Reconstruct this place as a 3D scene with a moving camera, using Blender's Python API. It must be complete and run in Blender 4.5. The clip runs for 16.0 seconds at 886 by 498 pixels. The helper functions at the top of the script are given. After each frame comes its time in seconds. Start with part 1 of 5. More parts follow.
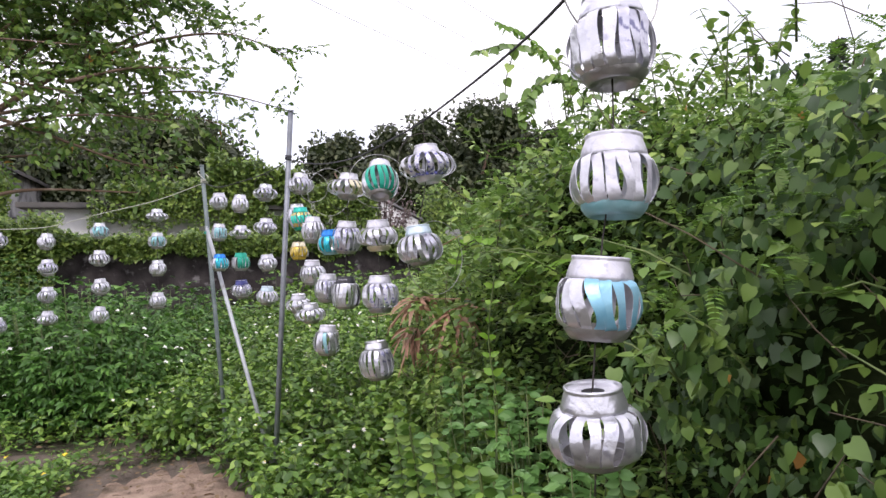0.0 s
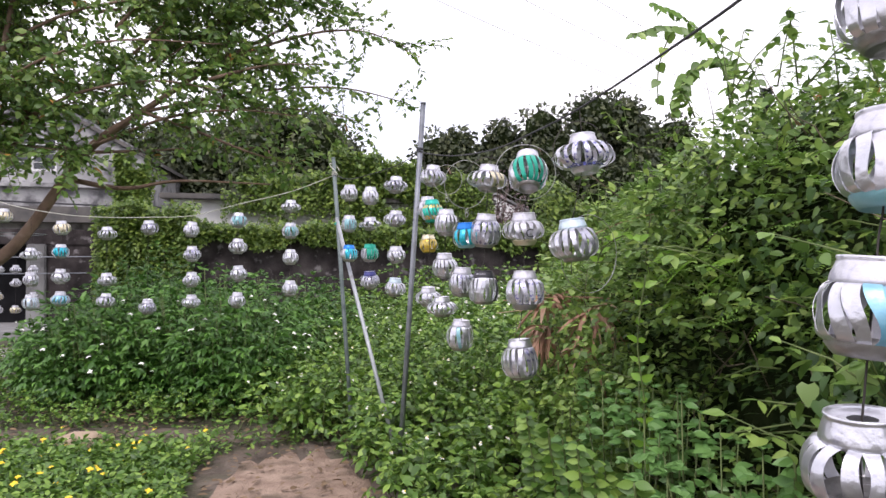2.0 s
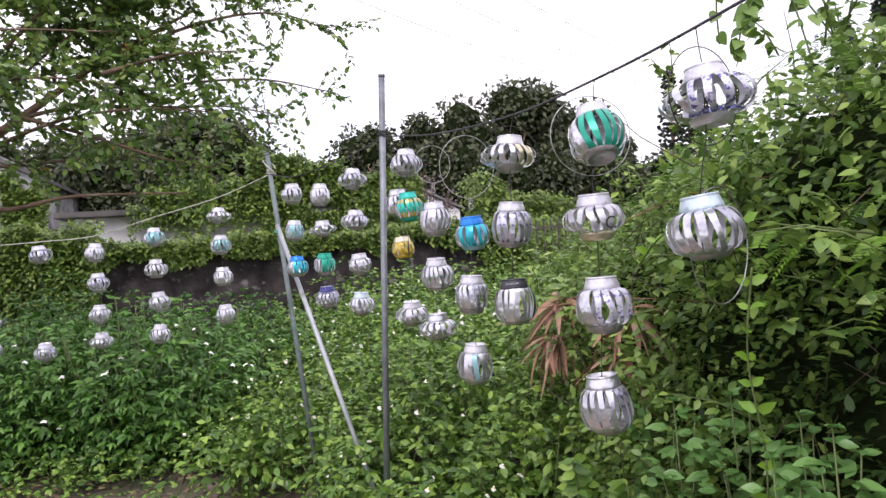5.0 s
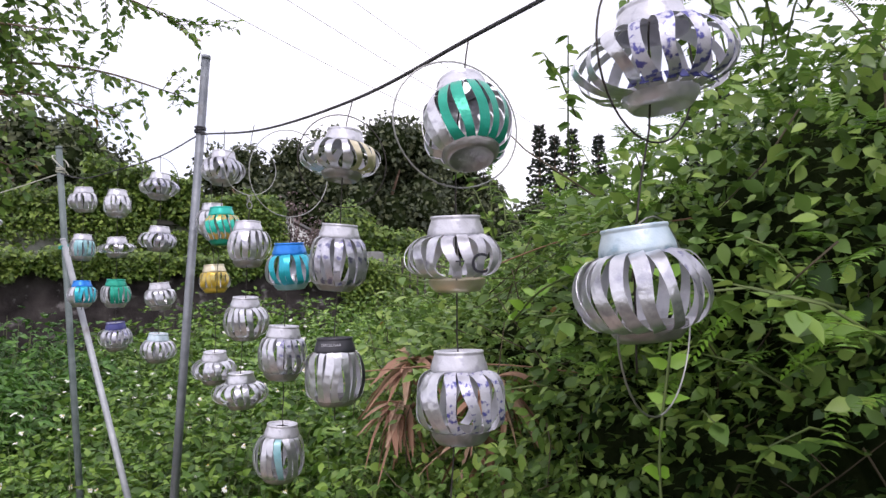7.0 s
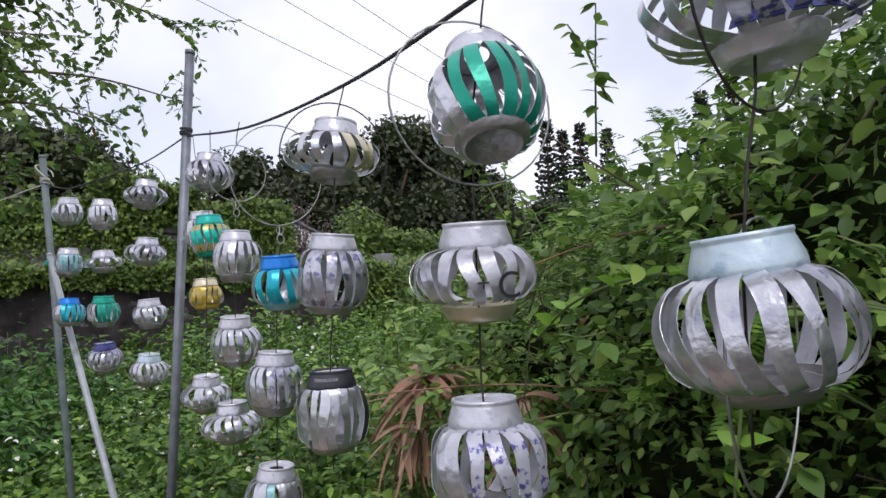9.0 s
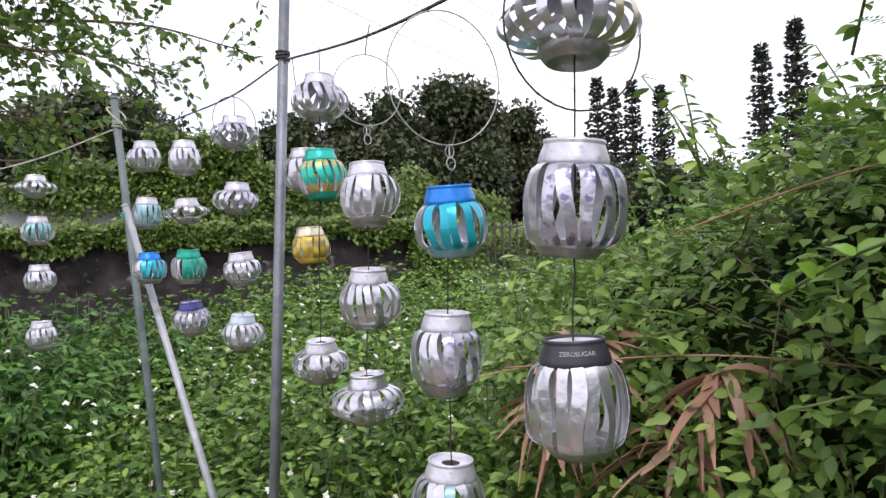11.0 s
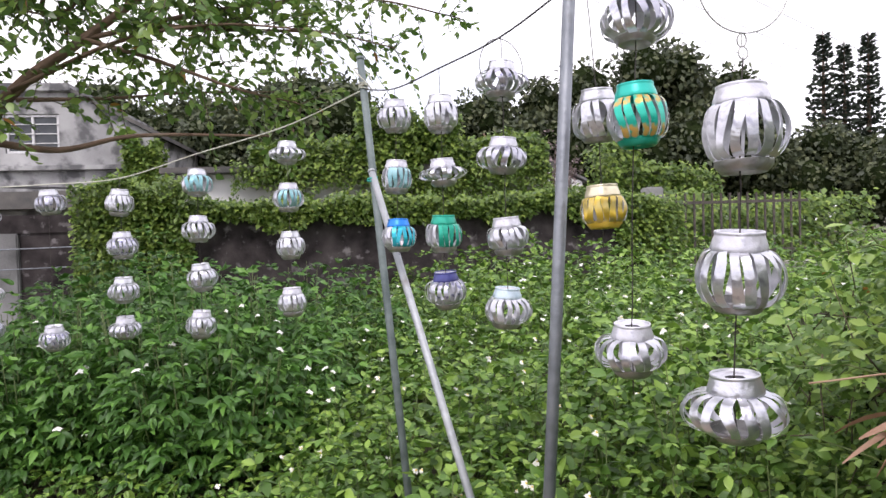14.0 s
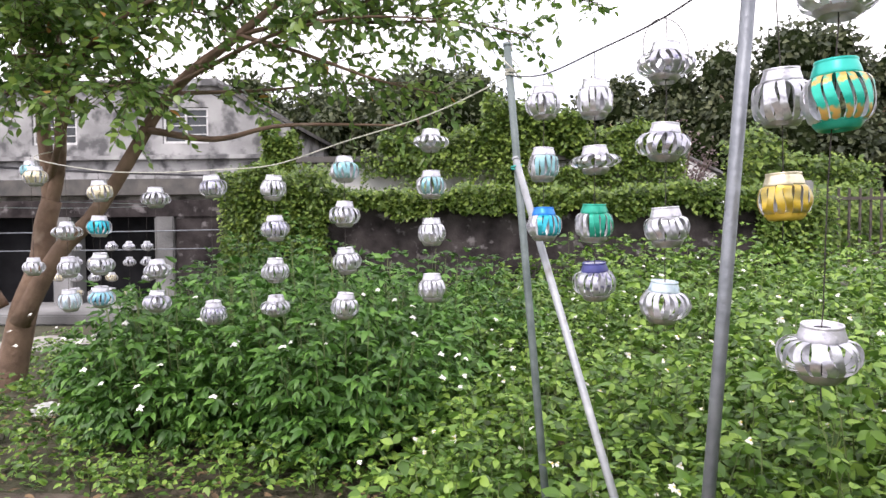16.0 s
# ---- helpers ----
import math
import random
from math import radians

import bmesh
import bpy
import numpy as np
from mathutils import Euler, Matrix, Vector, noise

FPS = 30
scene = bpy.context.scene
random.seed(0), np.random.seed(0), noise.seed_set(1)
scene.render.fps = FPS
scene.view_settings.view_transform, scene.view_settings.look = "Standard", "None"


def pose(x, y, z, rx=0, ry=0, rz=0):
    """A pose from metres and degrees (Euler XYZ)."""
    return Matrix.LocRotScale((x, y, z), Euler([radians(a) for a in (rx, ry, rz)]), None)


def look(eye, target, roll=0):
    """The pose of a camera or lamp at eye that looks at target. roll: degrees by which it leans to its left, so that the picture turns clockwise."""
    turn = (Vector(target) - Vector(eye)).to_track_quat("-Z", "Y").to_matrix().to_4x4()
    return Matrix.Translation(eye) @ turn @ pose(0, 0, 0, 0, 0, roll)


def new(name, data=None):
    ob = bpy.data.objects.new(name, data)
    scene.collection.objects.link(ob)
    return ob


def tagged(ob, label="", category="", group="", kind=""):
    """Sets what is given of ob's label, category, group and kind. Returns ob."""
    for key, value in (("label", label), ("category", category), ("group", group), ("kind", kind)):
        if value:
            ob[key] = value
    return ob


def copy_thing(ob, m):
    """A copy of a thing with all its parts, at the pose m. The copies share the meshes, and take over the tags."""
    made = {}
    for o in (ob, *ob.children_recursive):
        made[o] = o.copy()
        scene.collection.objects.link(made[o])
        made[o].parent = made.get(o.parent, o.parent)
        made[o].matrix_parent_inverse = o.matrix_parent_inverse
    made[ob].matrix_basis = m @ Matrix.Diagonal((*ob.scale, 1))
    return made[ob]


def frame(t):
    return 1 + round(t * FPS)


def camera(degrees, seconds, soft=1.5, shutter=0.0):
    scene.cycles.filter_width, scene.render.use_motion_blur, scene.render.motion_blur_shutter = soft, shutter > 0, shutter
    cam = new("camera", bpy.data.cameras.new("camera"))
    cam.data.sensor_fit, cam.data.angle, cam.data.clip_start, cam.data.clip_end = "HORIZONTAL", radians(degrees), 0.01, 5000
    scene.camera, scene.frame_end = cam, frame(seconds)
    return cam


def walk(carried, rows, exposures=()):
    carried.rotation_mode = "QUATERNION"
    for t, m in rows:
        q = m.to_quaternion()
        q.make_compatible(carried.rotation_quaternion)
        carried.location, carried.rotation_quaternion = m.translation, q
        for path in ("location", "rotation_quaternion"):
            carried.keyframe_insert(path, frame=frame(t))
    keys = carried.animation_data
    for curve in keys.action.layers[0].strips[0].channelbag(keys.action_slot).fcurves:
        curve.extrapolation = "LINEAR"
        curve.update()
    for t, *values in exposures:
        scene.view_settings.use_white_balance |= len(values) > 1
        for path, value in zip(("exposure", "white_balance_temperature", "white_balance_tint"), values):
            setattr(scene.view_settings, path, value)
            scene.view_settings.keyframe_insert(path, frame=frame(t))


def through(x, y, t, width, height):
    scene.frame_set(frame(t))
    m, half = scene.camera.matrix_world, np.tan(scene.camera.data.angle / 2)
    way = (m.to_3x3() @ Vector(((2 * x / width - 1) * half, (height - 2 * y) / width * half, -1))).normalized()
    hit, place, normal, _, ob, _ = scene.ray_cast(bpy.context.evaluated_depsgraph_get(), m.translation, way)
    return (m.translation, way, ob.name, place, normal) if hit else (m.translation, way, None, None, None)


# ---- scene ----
cam = camera(68.0, 16.0)
PATH = [
    (0, (0.266, -0.158, 1.174), (0.941, 1.725, 1.207), -1.1),
    (0.5, (0.243, -0.105, 1.175), (0.803, 1.814, 1.216), -0.5),
    (1, (0.245, -0.091, 1.179), (0.668, 1.864, 1.205), 0.9),
    (1.5, (0.185, -0.072, 1.175), (0.546, 1.896, 1.195), 0.1),
    (2, (0.181, -0.055, 1.173), (0.539, 1.912, 1.193), 0.4),
    (2.5, (0.159, 0.043, 1.168), (0.469, 2.019, 1.187), 0.5),
    (3, (0.057, 0.13, 1.17), (0.43, 2.095, 1.177), -1.4),
    (3.2, (-0.009, 0.143, 1.16), (0.355, 2.109, 1.157), -1.3),
    (5.3, (0.074, 0.67, 1.209), (0.751, 2.552, 1.207), -4.7),
    (5.5, (0.084, 0.714, 1.202), (0.834, 2.568, 1.178), -4.5),
    (6, (0.195, 0.848, 1.18), (1.039, 2.661, 1.213), -4.9),
    (6.5, (0.299, 0.996, 1.196), (1.175, 2.793, 1.239), -2.1),
    (7, (0.341, 1.049, 1.216), (1.298, 2.802, 1.316), -0.5),
    (7.5, (0.325, 1.115, 1.238), (1.476, 2.746, 1.371), -2.6),
    (8, (0.362, 1.153, 1.234), (1.524, 2.776, 1.363), -2.7),
    (8.5, (0.414, 1.176, 1.251), (1.499, 2.851, 1.383), -1.9),
    (9, (0.427, 1.218, 1.243), (1.357, 2.986, 1.34), -2.2),
    (9.5, (0.455, 1.226, 1.237), (1.288, 3.044, 1.262), -1.9),
    (9.7, (0.463, 1.277, 1.236), (1.244, 3.119, 1.234), -2.9),
    (11.8, (0.28, 1.733, 1.212), (1.103, 3.555, 1.19), -1.9),
    (12, (0.279, 1.771, 1.213), (1.075, 3.605, 1.179), -2.0),
    (12.5, (0.249, 1.869, 1.204), (0.918, 3.754, 1.192), -2.0),
    (13, (0.247, 1.908, 1.199), (0.768, 3.839, 1.173), -1.7),
    (13.5, (0.235, 1.925, 1.193), (0.601, 3.89, 1.13), -1.9),
    (14, (0.197, 1.923, 1.196), (0.464, 3.904, 1.137), -1.7),
    (14.5, (0.187, 1.927, 1.193), (0.374, 3.917, 1.138), -0.8),
    (15, (0.165, 1.925, 1.194), (0.264, 3.922, 1.142), -0.7),
    (15.5, (0.124, 1.934, 1.197), (0.133, 3.933, 1.136), -0.3),
    (16, (0.118, 1.945, 1.188), (0.028, 3.941, 1.109), -0.4),
]
EXPOSURES = [(0, 0.33, 6400, 22), (3.2, 0.36, 6400, 23), (6.2, 0.31, 6420, 24), (7.4, -0.06, 6280, 20), (9.0, -0.33, 6120, 17), (9.7, -0.04, 6250, 19), (11.8, 0.2, 6350, 20), (13, 0.25, 6400, 20), (16, 0.7, 6600, 20)]
walk(cam, [(t, look(eye, target, roll)) for t, eye, target, roll in PATH], EXPOSURES)

# ---- world and sun ----
world = bpy.data.worlds.new("overcast_sky")
scene.world = world
world.use_nodes = True
wn, wl = world.node_tree.nodes, world.node_tree.links
wn.clear()
w_out, w_bg = wn.new("ShaderNodeOutputWorld"), wn.new("ShaderNodeBackground")
sky = wn.new("ShaderNodeTexSky")
sky.sky_type, sky.sun_disc = "NISHITA", False
sky.sun_elevation, sky.sun_rotation = radians(52), radians(205)
w_co, w_noise, w_ramp = wn.new("ShaderNodeTexCoord"), wn.new("ShaderNodeTexNoise"), wn.new("ShaderNodeValToRGB")
w_noise.inputs["Scale"].default_value, w_noise.inputs["Detail"].default_value = 2.2, 5.0
w_ramp.color_ramp.elements[0].position, w_ramp.color_ramp.elements[1].position = 0.36, 0.56
w_ramp.color_ramp.elements[0].color, w_ramp.color_ramp.elements[1].color = (0.66, 0.66, 0.66, 1), (1, 1, 1, 1)
w_mix = wn.new("ShaderNodeMix")
w_mix.data_type = "RGBA"
w_mix.inputs["B"].default_value = (8.8, 8.9, 9.1, 1)
w_bg.inputs["Strength"].default_value = 0.15
wl.new(w_co.outputs["Generated"], w_noise.inputs["Vector"])
wl.new(w_noise.outputs["Fac"], w_ramp.inputs["Fac"])
wl.new(w_ramp.outputs["Color"], w_mix.inputs["Factor"])
wl.new(sky.outputs["Color"], w_mix.inputs["A"])
wl.new(w_mix.outputs["Result"], w_bg.inputs["Color"])
wl.new(w_bg.outputs["Background"], w_out.inputs["Surface"])
sun_data = bpy.data.lights.new("sun", "SUN")
sun_data.energy, sun_data.angle, sun_data.color = 1.5, radians(18), (1.0, 0.96, 0.9)
sun = new("sun", sun_data)
sun.matrix_world = look((0, 0, 20), (6.5, 13, 0))
sun["kind"] = "structure"

# ---- materials ----


def material(name, colours, rough=0.6, metal=0.0, scale=8.0, bump=0.0, bump_scale=40.0, vary="noise", through=0.0, spec=0.5, detail=6.0, second=None):
    """A node material: a colour ramp over noise, over each piece's or each object's own random number, with relief."""
    m = bpy.data.materials.new(name)
    m.use_nodes = True
    n, l = m.node_tree.nodes, m.node_tree.links
    b = n["Principled BSDF"]
    b.inputs["Roughness"].default_value, b.inputs["Metallic"].default_value = rough, metal
    b.inputs["Specular IOR Level"].default_value = spec
    co = n.new("ShaderNodeTexCoord")
    no = n.new("ShaderNodeTexNoise")
    no.inputs["Scale"].default_value, no.inputs["Detail"].default_value = scale, detail
    l.new(co.outputs["Object"], no.inputs["Vector"])
    ramp = n.new("ShaderNodeValToRGB")
    els = ramp.color_ramp.elements
    spread = (0.3, 0.7) if vary == "noise" else (0.0, 1.0)
    while len(els) < len(colours):
        els.new(0.5)
    for k, c in enumerate(colours):
        els[k].position = spread[0] + (spread[1] - spread[0]) * k / max(1, len(colours) - 1)
        els[k].color = (*c, 1)
    if vary == "island":
        geo = n.new("ShaderNodeNewGeometry")
        mix = n.new("ShaderNodeMath")
        mix.operation = "MULTIPLY_ADD"
        mix.inputs[1].default_value = 0.45
        l.new(no.outputs["Fac"], mix.inputs[0])
        half = n.new("ShaderNodeMath")
        half.operation = "MULTIPLY_ADD"
        half.inputs[1].default_value, half.inputs[2].default_value = 0.75, -0.1
        l.new(geo.outputs["Random Per Island"], half.inputs[0])
        l.new(half.outputs[0], mix.inputs[2])
        l.new(mix.outputs[0], ramp.inputs["Fac"])
    elif vary == "object":
        info = n.new("ShaderNodeObjectInfo")
        mix = n.new("ShaderNodeMath")
        mix.operation = "MULTIPLY_ADD"
        mix.inputs[1].default_value = 0.5
        l.new(no.outputs["Fac"], mix.inputs[0])
        half = n.new("ShaderNodeMath")
        half.operation = "MULTIPLY"
        half.inputs[1].default_value = 0.5
        l.new(info.outputs["Random"], half.inputs[0])
        l.new(half.outputs[0], mix.inputs[2])
        l.new(mix.outputs[0], ramp.inputs["Fac"])
    else:
        l.new(no.outputs["Fac"], ramp.inputs["Fac"])
    colour = ramp.outputs["Color"]
    if second:
        tint, s_scale, lo, hi = second
        n2 = n.new("ShaderNodeTexNoise")
        n2.inputs["Scale"].default_value, n2.inputs["Detail"].default_value = s_scale, 8.0
        l.new(co.outputs["Object"], n2.inputs["Vector"])
        r2 = n.new("ShaderNodeValToRGB")
        r2.color_ramp.elements[0].position, r2.color_ramp.elements[1].position = lo, hi
        l.new(n2.outputs["Fac"], r2.inputs["Fac"])
        mx = n.new("ShaderNodeMix")
        mx.data_type = "RGBA"
        mx.inputs["B"].default_value = (*tint, 1)
        l.new(r2.outputs["Color"], mx.inputs["Factor"])
        l.new(colour, mx.inputs["A"])
        colour = mx.outputs["Result"]
    l.new(colour, b.inputs["Base Color"])
    if through:
        t = n.new("ShaderNodeBsdfTranslucent")
        l.new(colour, t.inputs["Color"])
        sh = n.new("ShaderNodeMixShader")
        sh.inputs["Fac"].default_value = through
        l.new(b.outputs["BSDF"], sh.inputs[1])
        l.new(t.outputs["BSDF"], sh.inputs[2])
        l.new(sh.outputs["Shader"], n["Material Output"].inputs["Surface"])
    if bump:
        n3 = n.new("ShaderNodeTexNoise")
        n3.inputs["Scale"].default_value, n3.inputs["Detail"].default_value = bump_scale, 6.0
        l.new(co.outputs["Object"], n3.inputs["Vector"])
        bp = n.new("ShaderNodeBump")
        bp.inputs["Strength"].default_value, bp.inputs["Distance"].default_value = bump, 0.02
        l.new(n3.outputs["Fac"], bp.inputs["Height"])
        l.new(bp.outputs["Normal"], b.inputs["Normal"])
    return m


ALU = material("bare_aluminium", [(0.5, 0.505, 0.55), (0.74, 0.745, 0.79)], 0.28, 0.82, 26, 0.25, 32, second=((0.4, 0.4, 0.48), 60, 0.55, 0.68))
ALU_IN = material("inner_aluminium", [(0.6, 0.6, 0.66), (0.8, 0.8, 0.85)], 0.36, 0.62, 30, 0.2, 50)
CAN_END = material("dull_can_end", [(0.3, 0.29, 0.29), (0.46, 0.45, 0.44)], 0.42, 0.8, 40, 0.2, 60)
WHITE_PRINT = material("faded_white_print", [(0.52, 0.52, 0.58), (0.7, 0.7, 0.76)], 0.33, 0.4, 40, 0.12, 60, second=((0.45, 0.45, 0.52), 70, 0.56, 0.64))
GREY_PRINT = material("faded_grey_print", [(0.4, 0.4, 0.47), (0.6, 0.6, 0.68)], 0.28, 0.7, 40, 0.16, 60, second=((0.17, 0.17, 0.28), 75, 0.56, 0.63))
BLUE_MARKS = material("white_print_with_blue_marks", [(0.52, 0.52, 0.6), (0.7, 0.7, 0.78)], 0.36, 0.4, 40, 0.16, 60, second=((0.1, 0.1, 0.34), 120, 0.53, 0.6))
PALE_BLUE = material("faded_pale_blue_print", [(0.45, 0.58, 0.68), (0.66, 0.75, 0.8)], 0.4, 0.35, 40, 0.1, 60, second=((0.3, 0.42, 0.5), 60, 0.55, 0.65))
BLUE = material("blue_print", [(0.02, 0.12, 0.6), (0.03, 0.3, 0.75)], 0.3, 0.35, 18, 0.1, 60, second=((0.02, 0.22, 0.72), 12, 0.5, 0.6))
CYAN = material("cyan_print", [(0.01, 0.28, 0.5), (0.02, 0.5, 0.55)], 0.3, 0.35, 14, 0.1, 60, second=((0.6, 0.7, 0.75), 40, 0.62, 0.68))
SKYBLUE = material("sky_blue_print", [(0.12, 0.36, 0.52), (0.3, 0.55, 0.66)], 0.36, 0.3, 20, 0.1, 60, second=((0.6, 0.68, 0.74), 45, 0.58, 0.66))
GREEN = material("green_print", [(0.0, 0.24, 0.16), (0.02, 0.42, 0.3)], 0.32, 0.35, 18, 0.1, 60, second=((0.5, 0.6, 0.55), 50, 0.62, 0.7))
GREEN_OCHRE = material("green_and_ochre_print", [(0.0, 0.4, 0.3), (0.02, 0.5, 0.38)], 0.32, 0.3, 18, 0.1, 60, second=((0.6, 0.38, 0.1), 22, 0.5, 0.55))
TEAL = material("faded_teal_print", [(0.16, 0.38, 0.42), (0.34, 0.52, 0.56)], 0.38, 0.35, 24, 0.1, 60)
YELLOW = material("yellow_print", [(0.55, 0.36, 0.03), (0.7, 0.5, 0.08)], 0.34, 0.25, 20, 0.1, 60, second=((0.45, 0.22, 0.02), 40, 0.58, 0.66))
OLIVE_GOLD = material("faded_olive_gold_print", [(0.4, 0.36, 0.2), (0.62, 0.46, 0.1)], 0.3, 0.6, 16, 0.1, 60, second=((0.62, 0.42, 0.04), 14, 0.48, 0.56))
GOLD = material("pale_gold_print", [(0.62, 0.55, 0.38), (0.78, 0.72, 0.55)], 0.32, 0.7, 24, 0.1, 60)
AQUA = material("aqua_print", [(0.0, 0.4, 0.33), (0.02, 0.5, 0.42)], 0.3, 0.3, 18)
NAVY = material("navy_print", [(0.03, 0.03, 0.12), (0.08, 0.09, 0.3)], 0.35, 0.2, 20)
BLACK_PRINT = material("black_print", [(0.02, 0.02, 0.03), (0.05, 0.05, 0.06)], 0.4, 0.1, 20)
WIRE = material("rusty_dark_wire", [(0.03, 0.026, 0.024), (0.07, 0.06, 0.055)], 0.55, 0.5, 60)
STEEL_WIRE = material("pale_steel_wire", [(0.3, 0.3, 0.29), (0.45, 0.45, 0.44)], 0.4, 0.8, 60)
ROPE = material("dark_twisted_rope", [(0.035, 0.035, 0.04), (0.09, 0.09, 0.1)], 0.85, 0, 120, 0.6, 300)
CORD = material("pale_nylon_cord", [(0.5, 0.5, 0.42), (0.64, 0.64, 0.56)], 0.7, 0, 90, 0.5, 300)
PIPE = material("weathered_galvanised_pipe", [(0.15, 0.165, 0.19), (0.27, 0.29, 0.32)], 0.5, 0.5, 14, 0.2, 60, second=((0.14, 0.13, 0.12), 9, 0.6, 0.75))
PIPE_DARK = material("mossy_dark_pipe", [(0.1, 0.13, 0.13), (0.2, 0.24, 0.24)], 0.6, 0.3, 12, 0.2, 60, second=((0.08, 0.12, 0.06), 8, 0.55, 0.7))
PIPE_PALE = material("pale_grey_pipe", [(0.32, 0.34, 0.37), (0.45, 0.47, 0.49)], 0.5, 0.4, 14, 0.2, 60, second=((0.2, 0.19, 0.18), 9, 0.6, 0.75))
TWINE = material("green_plastic_twine", [(0.02, 0.3, 0.26), (0.04, 0.42, 0.36)], 0.6)
SOIL = material("damp_earth_and_moss", [(0.04, 0.045, 0.02), (0.075, 0.065, 0.042)], 0.95, 0, 6.0, 0.7, 40, second=((0.12, 0.095, 0.07), 2.4, 0.55, 0.72))
DIRT = material("bare_trodden_dirt", [(0.22, 0.15, 0.11), (0.36, 0.265, 0.2)], 0.95, 0, 9, 0.7, 60, second=((0.13, 0.095, 0.065), 5, 0.52, 0.68))
CONCRETE = material("weathered_concrete", [(0.14, 0.14, 0.14), (0.32, 0.32, 0.32)], 0.92, 0, 1.4, 0.4, 30, second=((0.09, 0.09, 0.09), 0.9, 0.5, 0.72))
WALL_DARK = material("black_stained_concrete", [(0.016, 0.013, 0.014), (0.075, 0.065, 0.065)], 0.95, 0, 4.0, 0.5, 18, spec=0.15, second=((0.2, 0.185, 0.19), 6.0, 0.585, 0.68))
WALL_WHITE = material("patchy_white_render", [(0.6, 0.6, 0.6), (0.8, 0.8, 0.78)], 0.9, 0, 2, 0.2, 30, second=((0.3, 0.28, 0.26), 1.4, 0.58, 0.75))
PAVE = material("pale_cement_slab", [(0.27, 0.26, 0.245), (0.42, 0.41, 0.385)], 0.9, 0, 3, 0.3, 40, second=((0.25, 0.24, 0.21), 2, 0.58, 0.75))
DIRT_DARK = material("damp_brown_dirt", [(0.08, 0.062, 0.048), (0.17, 0.135, 0.108)], 0.95, 0, 5, 0.6, 40, second=((0.05, 0.06, 0.025), 3, 0.5, 0.7))
# near-black, for the set-back wall and the panel inside the house
RECESS = material("near_black_matte", [(0.006, 0.006, 0.007), (0.016, 0.016, 0.018)], 0.9, 0, 4, spec=0.1)
HOUSE_WALL = material("rain_streaked_white_render", [(0.2, 0.2, 0.205), (0.46, 0.46, 0.46)], 0.92, 0, 0.9, 0.3, 20, second=((0.11, 0.11, 0.115), 2.2, 0.48, 0.62))
ROOF_DARK = material("dark_tin_roof", [(0.06, 0.06, 0.06), (0.13, 0.12, 0.11)], 0.7, 0.1, 3, 0.3, 20)
FRAME_WHITE = material("aluminium_window_frame", [(0.5, 0.5, 0.5), (0.66, 0.66, 0.66)], 0.5, 0.3, 10)
PANE = material("dark_window_glass", [(0.03, 0.035, 0.04), (0.06, 0.065, 0.07)], 0.08, 0, 3)
IRON = material("rusty_iron_bars", [(0.05, 0.045, 0.04), (0.12, 0.1, 0.09)], 0.75, 0.3, 30)
BARK = material("smooth_brown_bark", [(0.11, 0.07, 0.048), (0.22, 0.145, 0.1)], 0.85, 0, 7, 0.6, 30, second=((0.28, 0.22, 0.17), 5, 0.6, 0.75))
TWIG = material("dark_twig", [(0.05, 0.04, 0.025), (0.11, 0.085, 0.05)], 0.85, 0, 20)
STEM = material("green_stem", [(0.07, 0.11, 0.03), (0.13, 0.17, 0.05)], 0.6, 0, 20)
STONE = material("brown_field_stone", [(0.3, 0.22, 0.15), (0.42, 0.33, 0.24)], 0.9, 0, 5, 0.6, 20)
WEED = material("weed_leaf", [(0.024, 0.062, 0.01), (0.1, 0.21, 0.03), (0.32, 0.48, 0.085)], 0.46, 0, 1.3, vary="island", through=0.2)
BUSH = material("shrub_leaf", [(0.02, 0.062, 0.01), (0.065, 0.175, 0.026), (0.17, 0.35, 0.06)], 0.48, 0, 1.5, vary="island", through=0.18)
HEDGE = material("hedge_vine_leaf", [(0.05, 0.11, 0.024), (0.165, 0.285, 0.06), (0.37, 0.5, 0.115)], 0.4, 0, 1.4, vary="island", through=0.28)
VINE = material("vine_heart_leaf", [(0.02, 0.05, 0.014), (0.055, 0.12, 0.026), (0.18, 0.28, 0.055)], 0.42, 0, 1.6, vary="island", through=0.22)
YOUNG = material("young_bright_leaf", [(0.16, 0.34, 0.03), (0.27, 0.48, 0.06)], 0.42, 0, 6, vary="island", through=0.35)
PALMATE = material("fresh_weed_leaf", [(0.1, 0.24, 0.06), (0.2, 0.38, 0.11)], 0.4, 0, 6, vary="island", through=0.3)
FERNY = material("feathery_leaflet", [(0.09, 0.2, 0.025), (0.18, 0.33, 0.045)], 0.5, 0, 4, vary="island", through=0.3)
TREE_LEAF = material("tree_leaf", [(0.045, 0.1, 0.024), (0.12, 0.225, 0.045), (0.27, 0.37, 0.08)], 0.36, 0, 1.2, vary="island", through=0.38)
AUTUMN = material("orange_old_leaf", [(0.3, 0.13, 0.03), (0.42, 0.24, 0.05)], 0.5, 0, 6, vary="island", through=0.3)
WALL_VINE = material("wall_creeper_leaf", [(0.035, 0.075, 0.014), (0.12, 0.205, 0.035), (0.3, 0.4, 0.075)], 0.5, 0, 1.1, vary="island", through=0.25)
FAR_LEAF = material("distant_dark_foliage", [(0.02, 0.032, 0.016), (0.055, 0.073, 0.032), (0.13, 0.145, 0.065)], 0.6, 0, 0.6, vary="island", through=0.15)
PINE_LEAF = material("pine_needles", [(0.02, 0.032, 0.022), (0.045, 0.06, 0.04)], 0.7, 0, 1, vary="island")
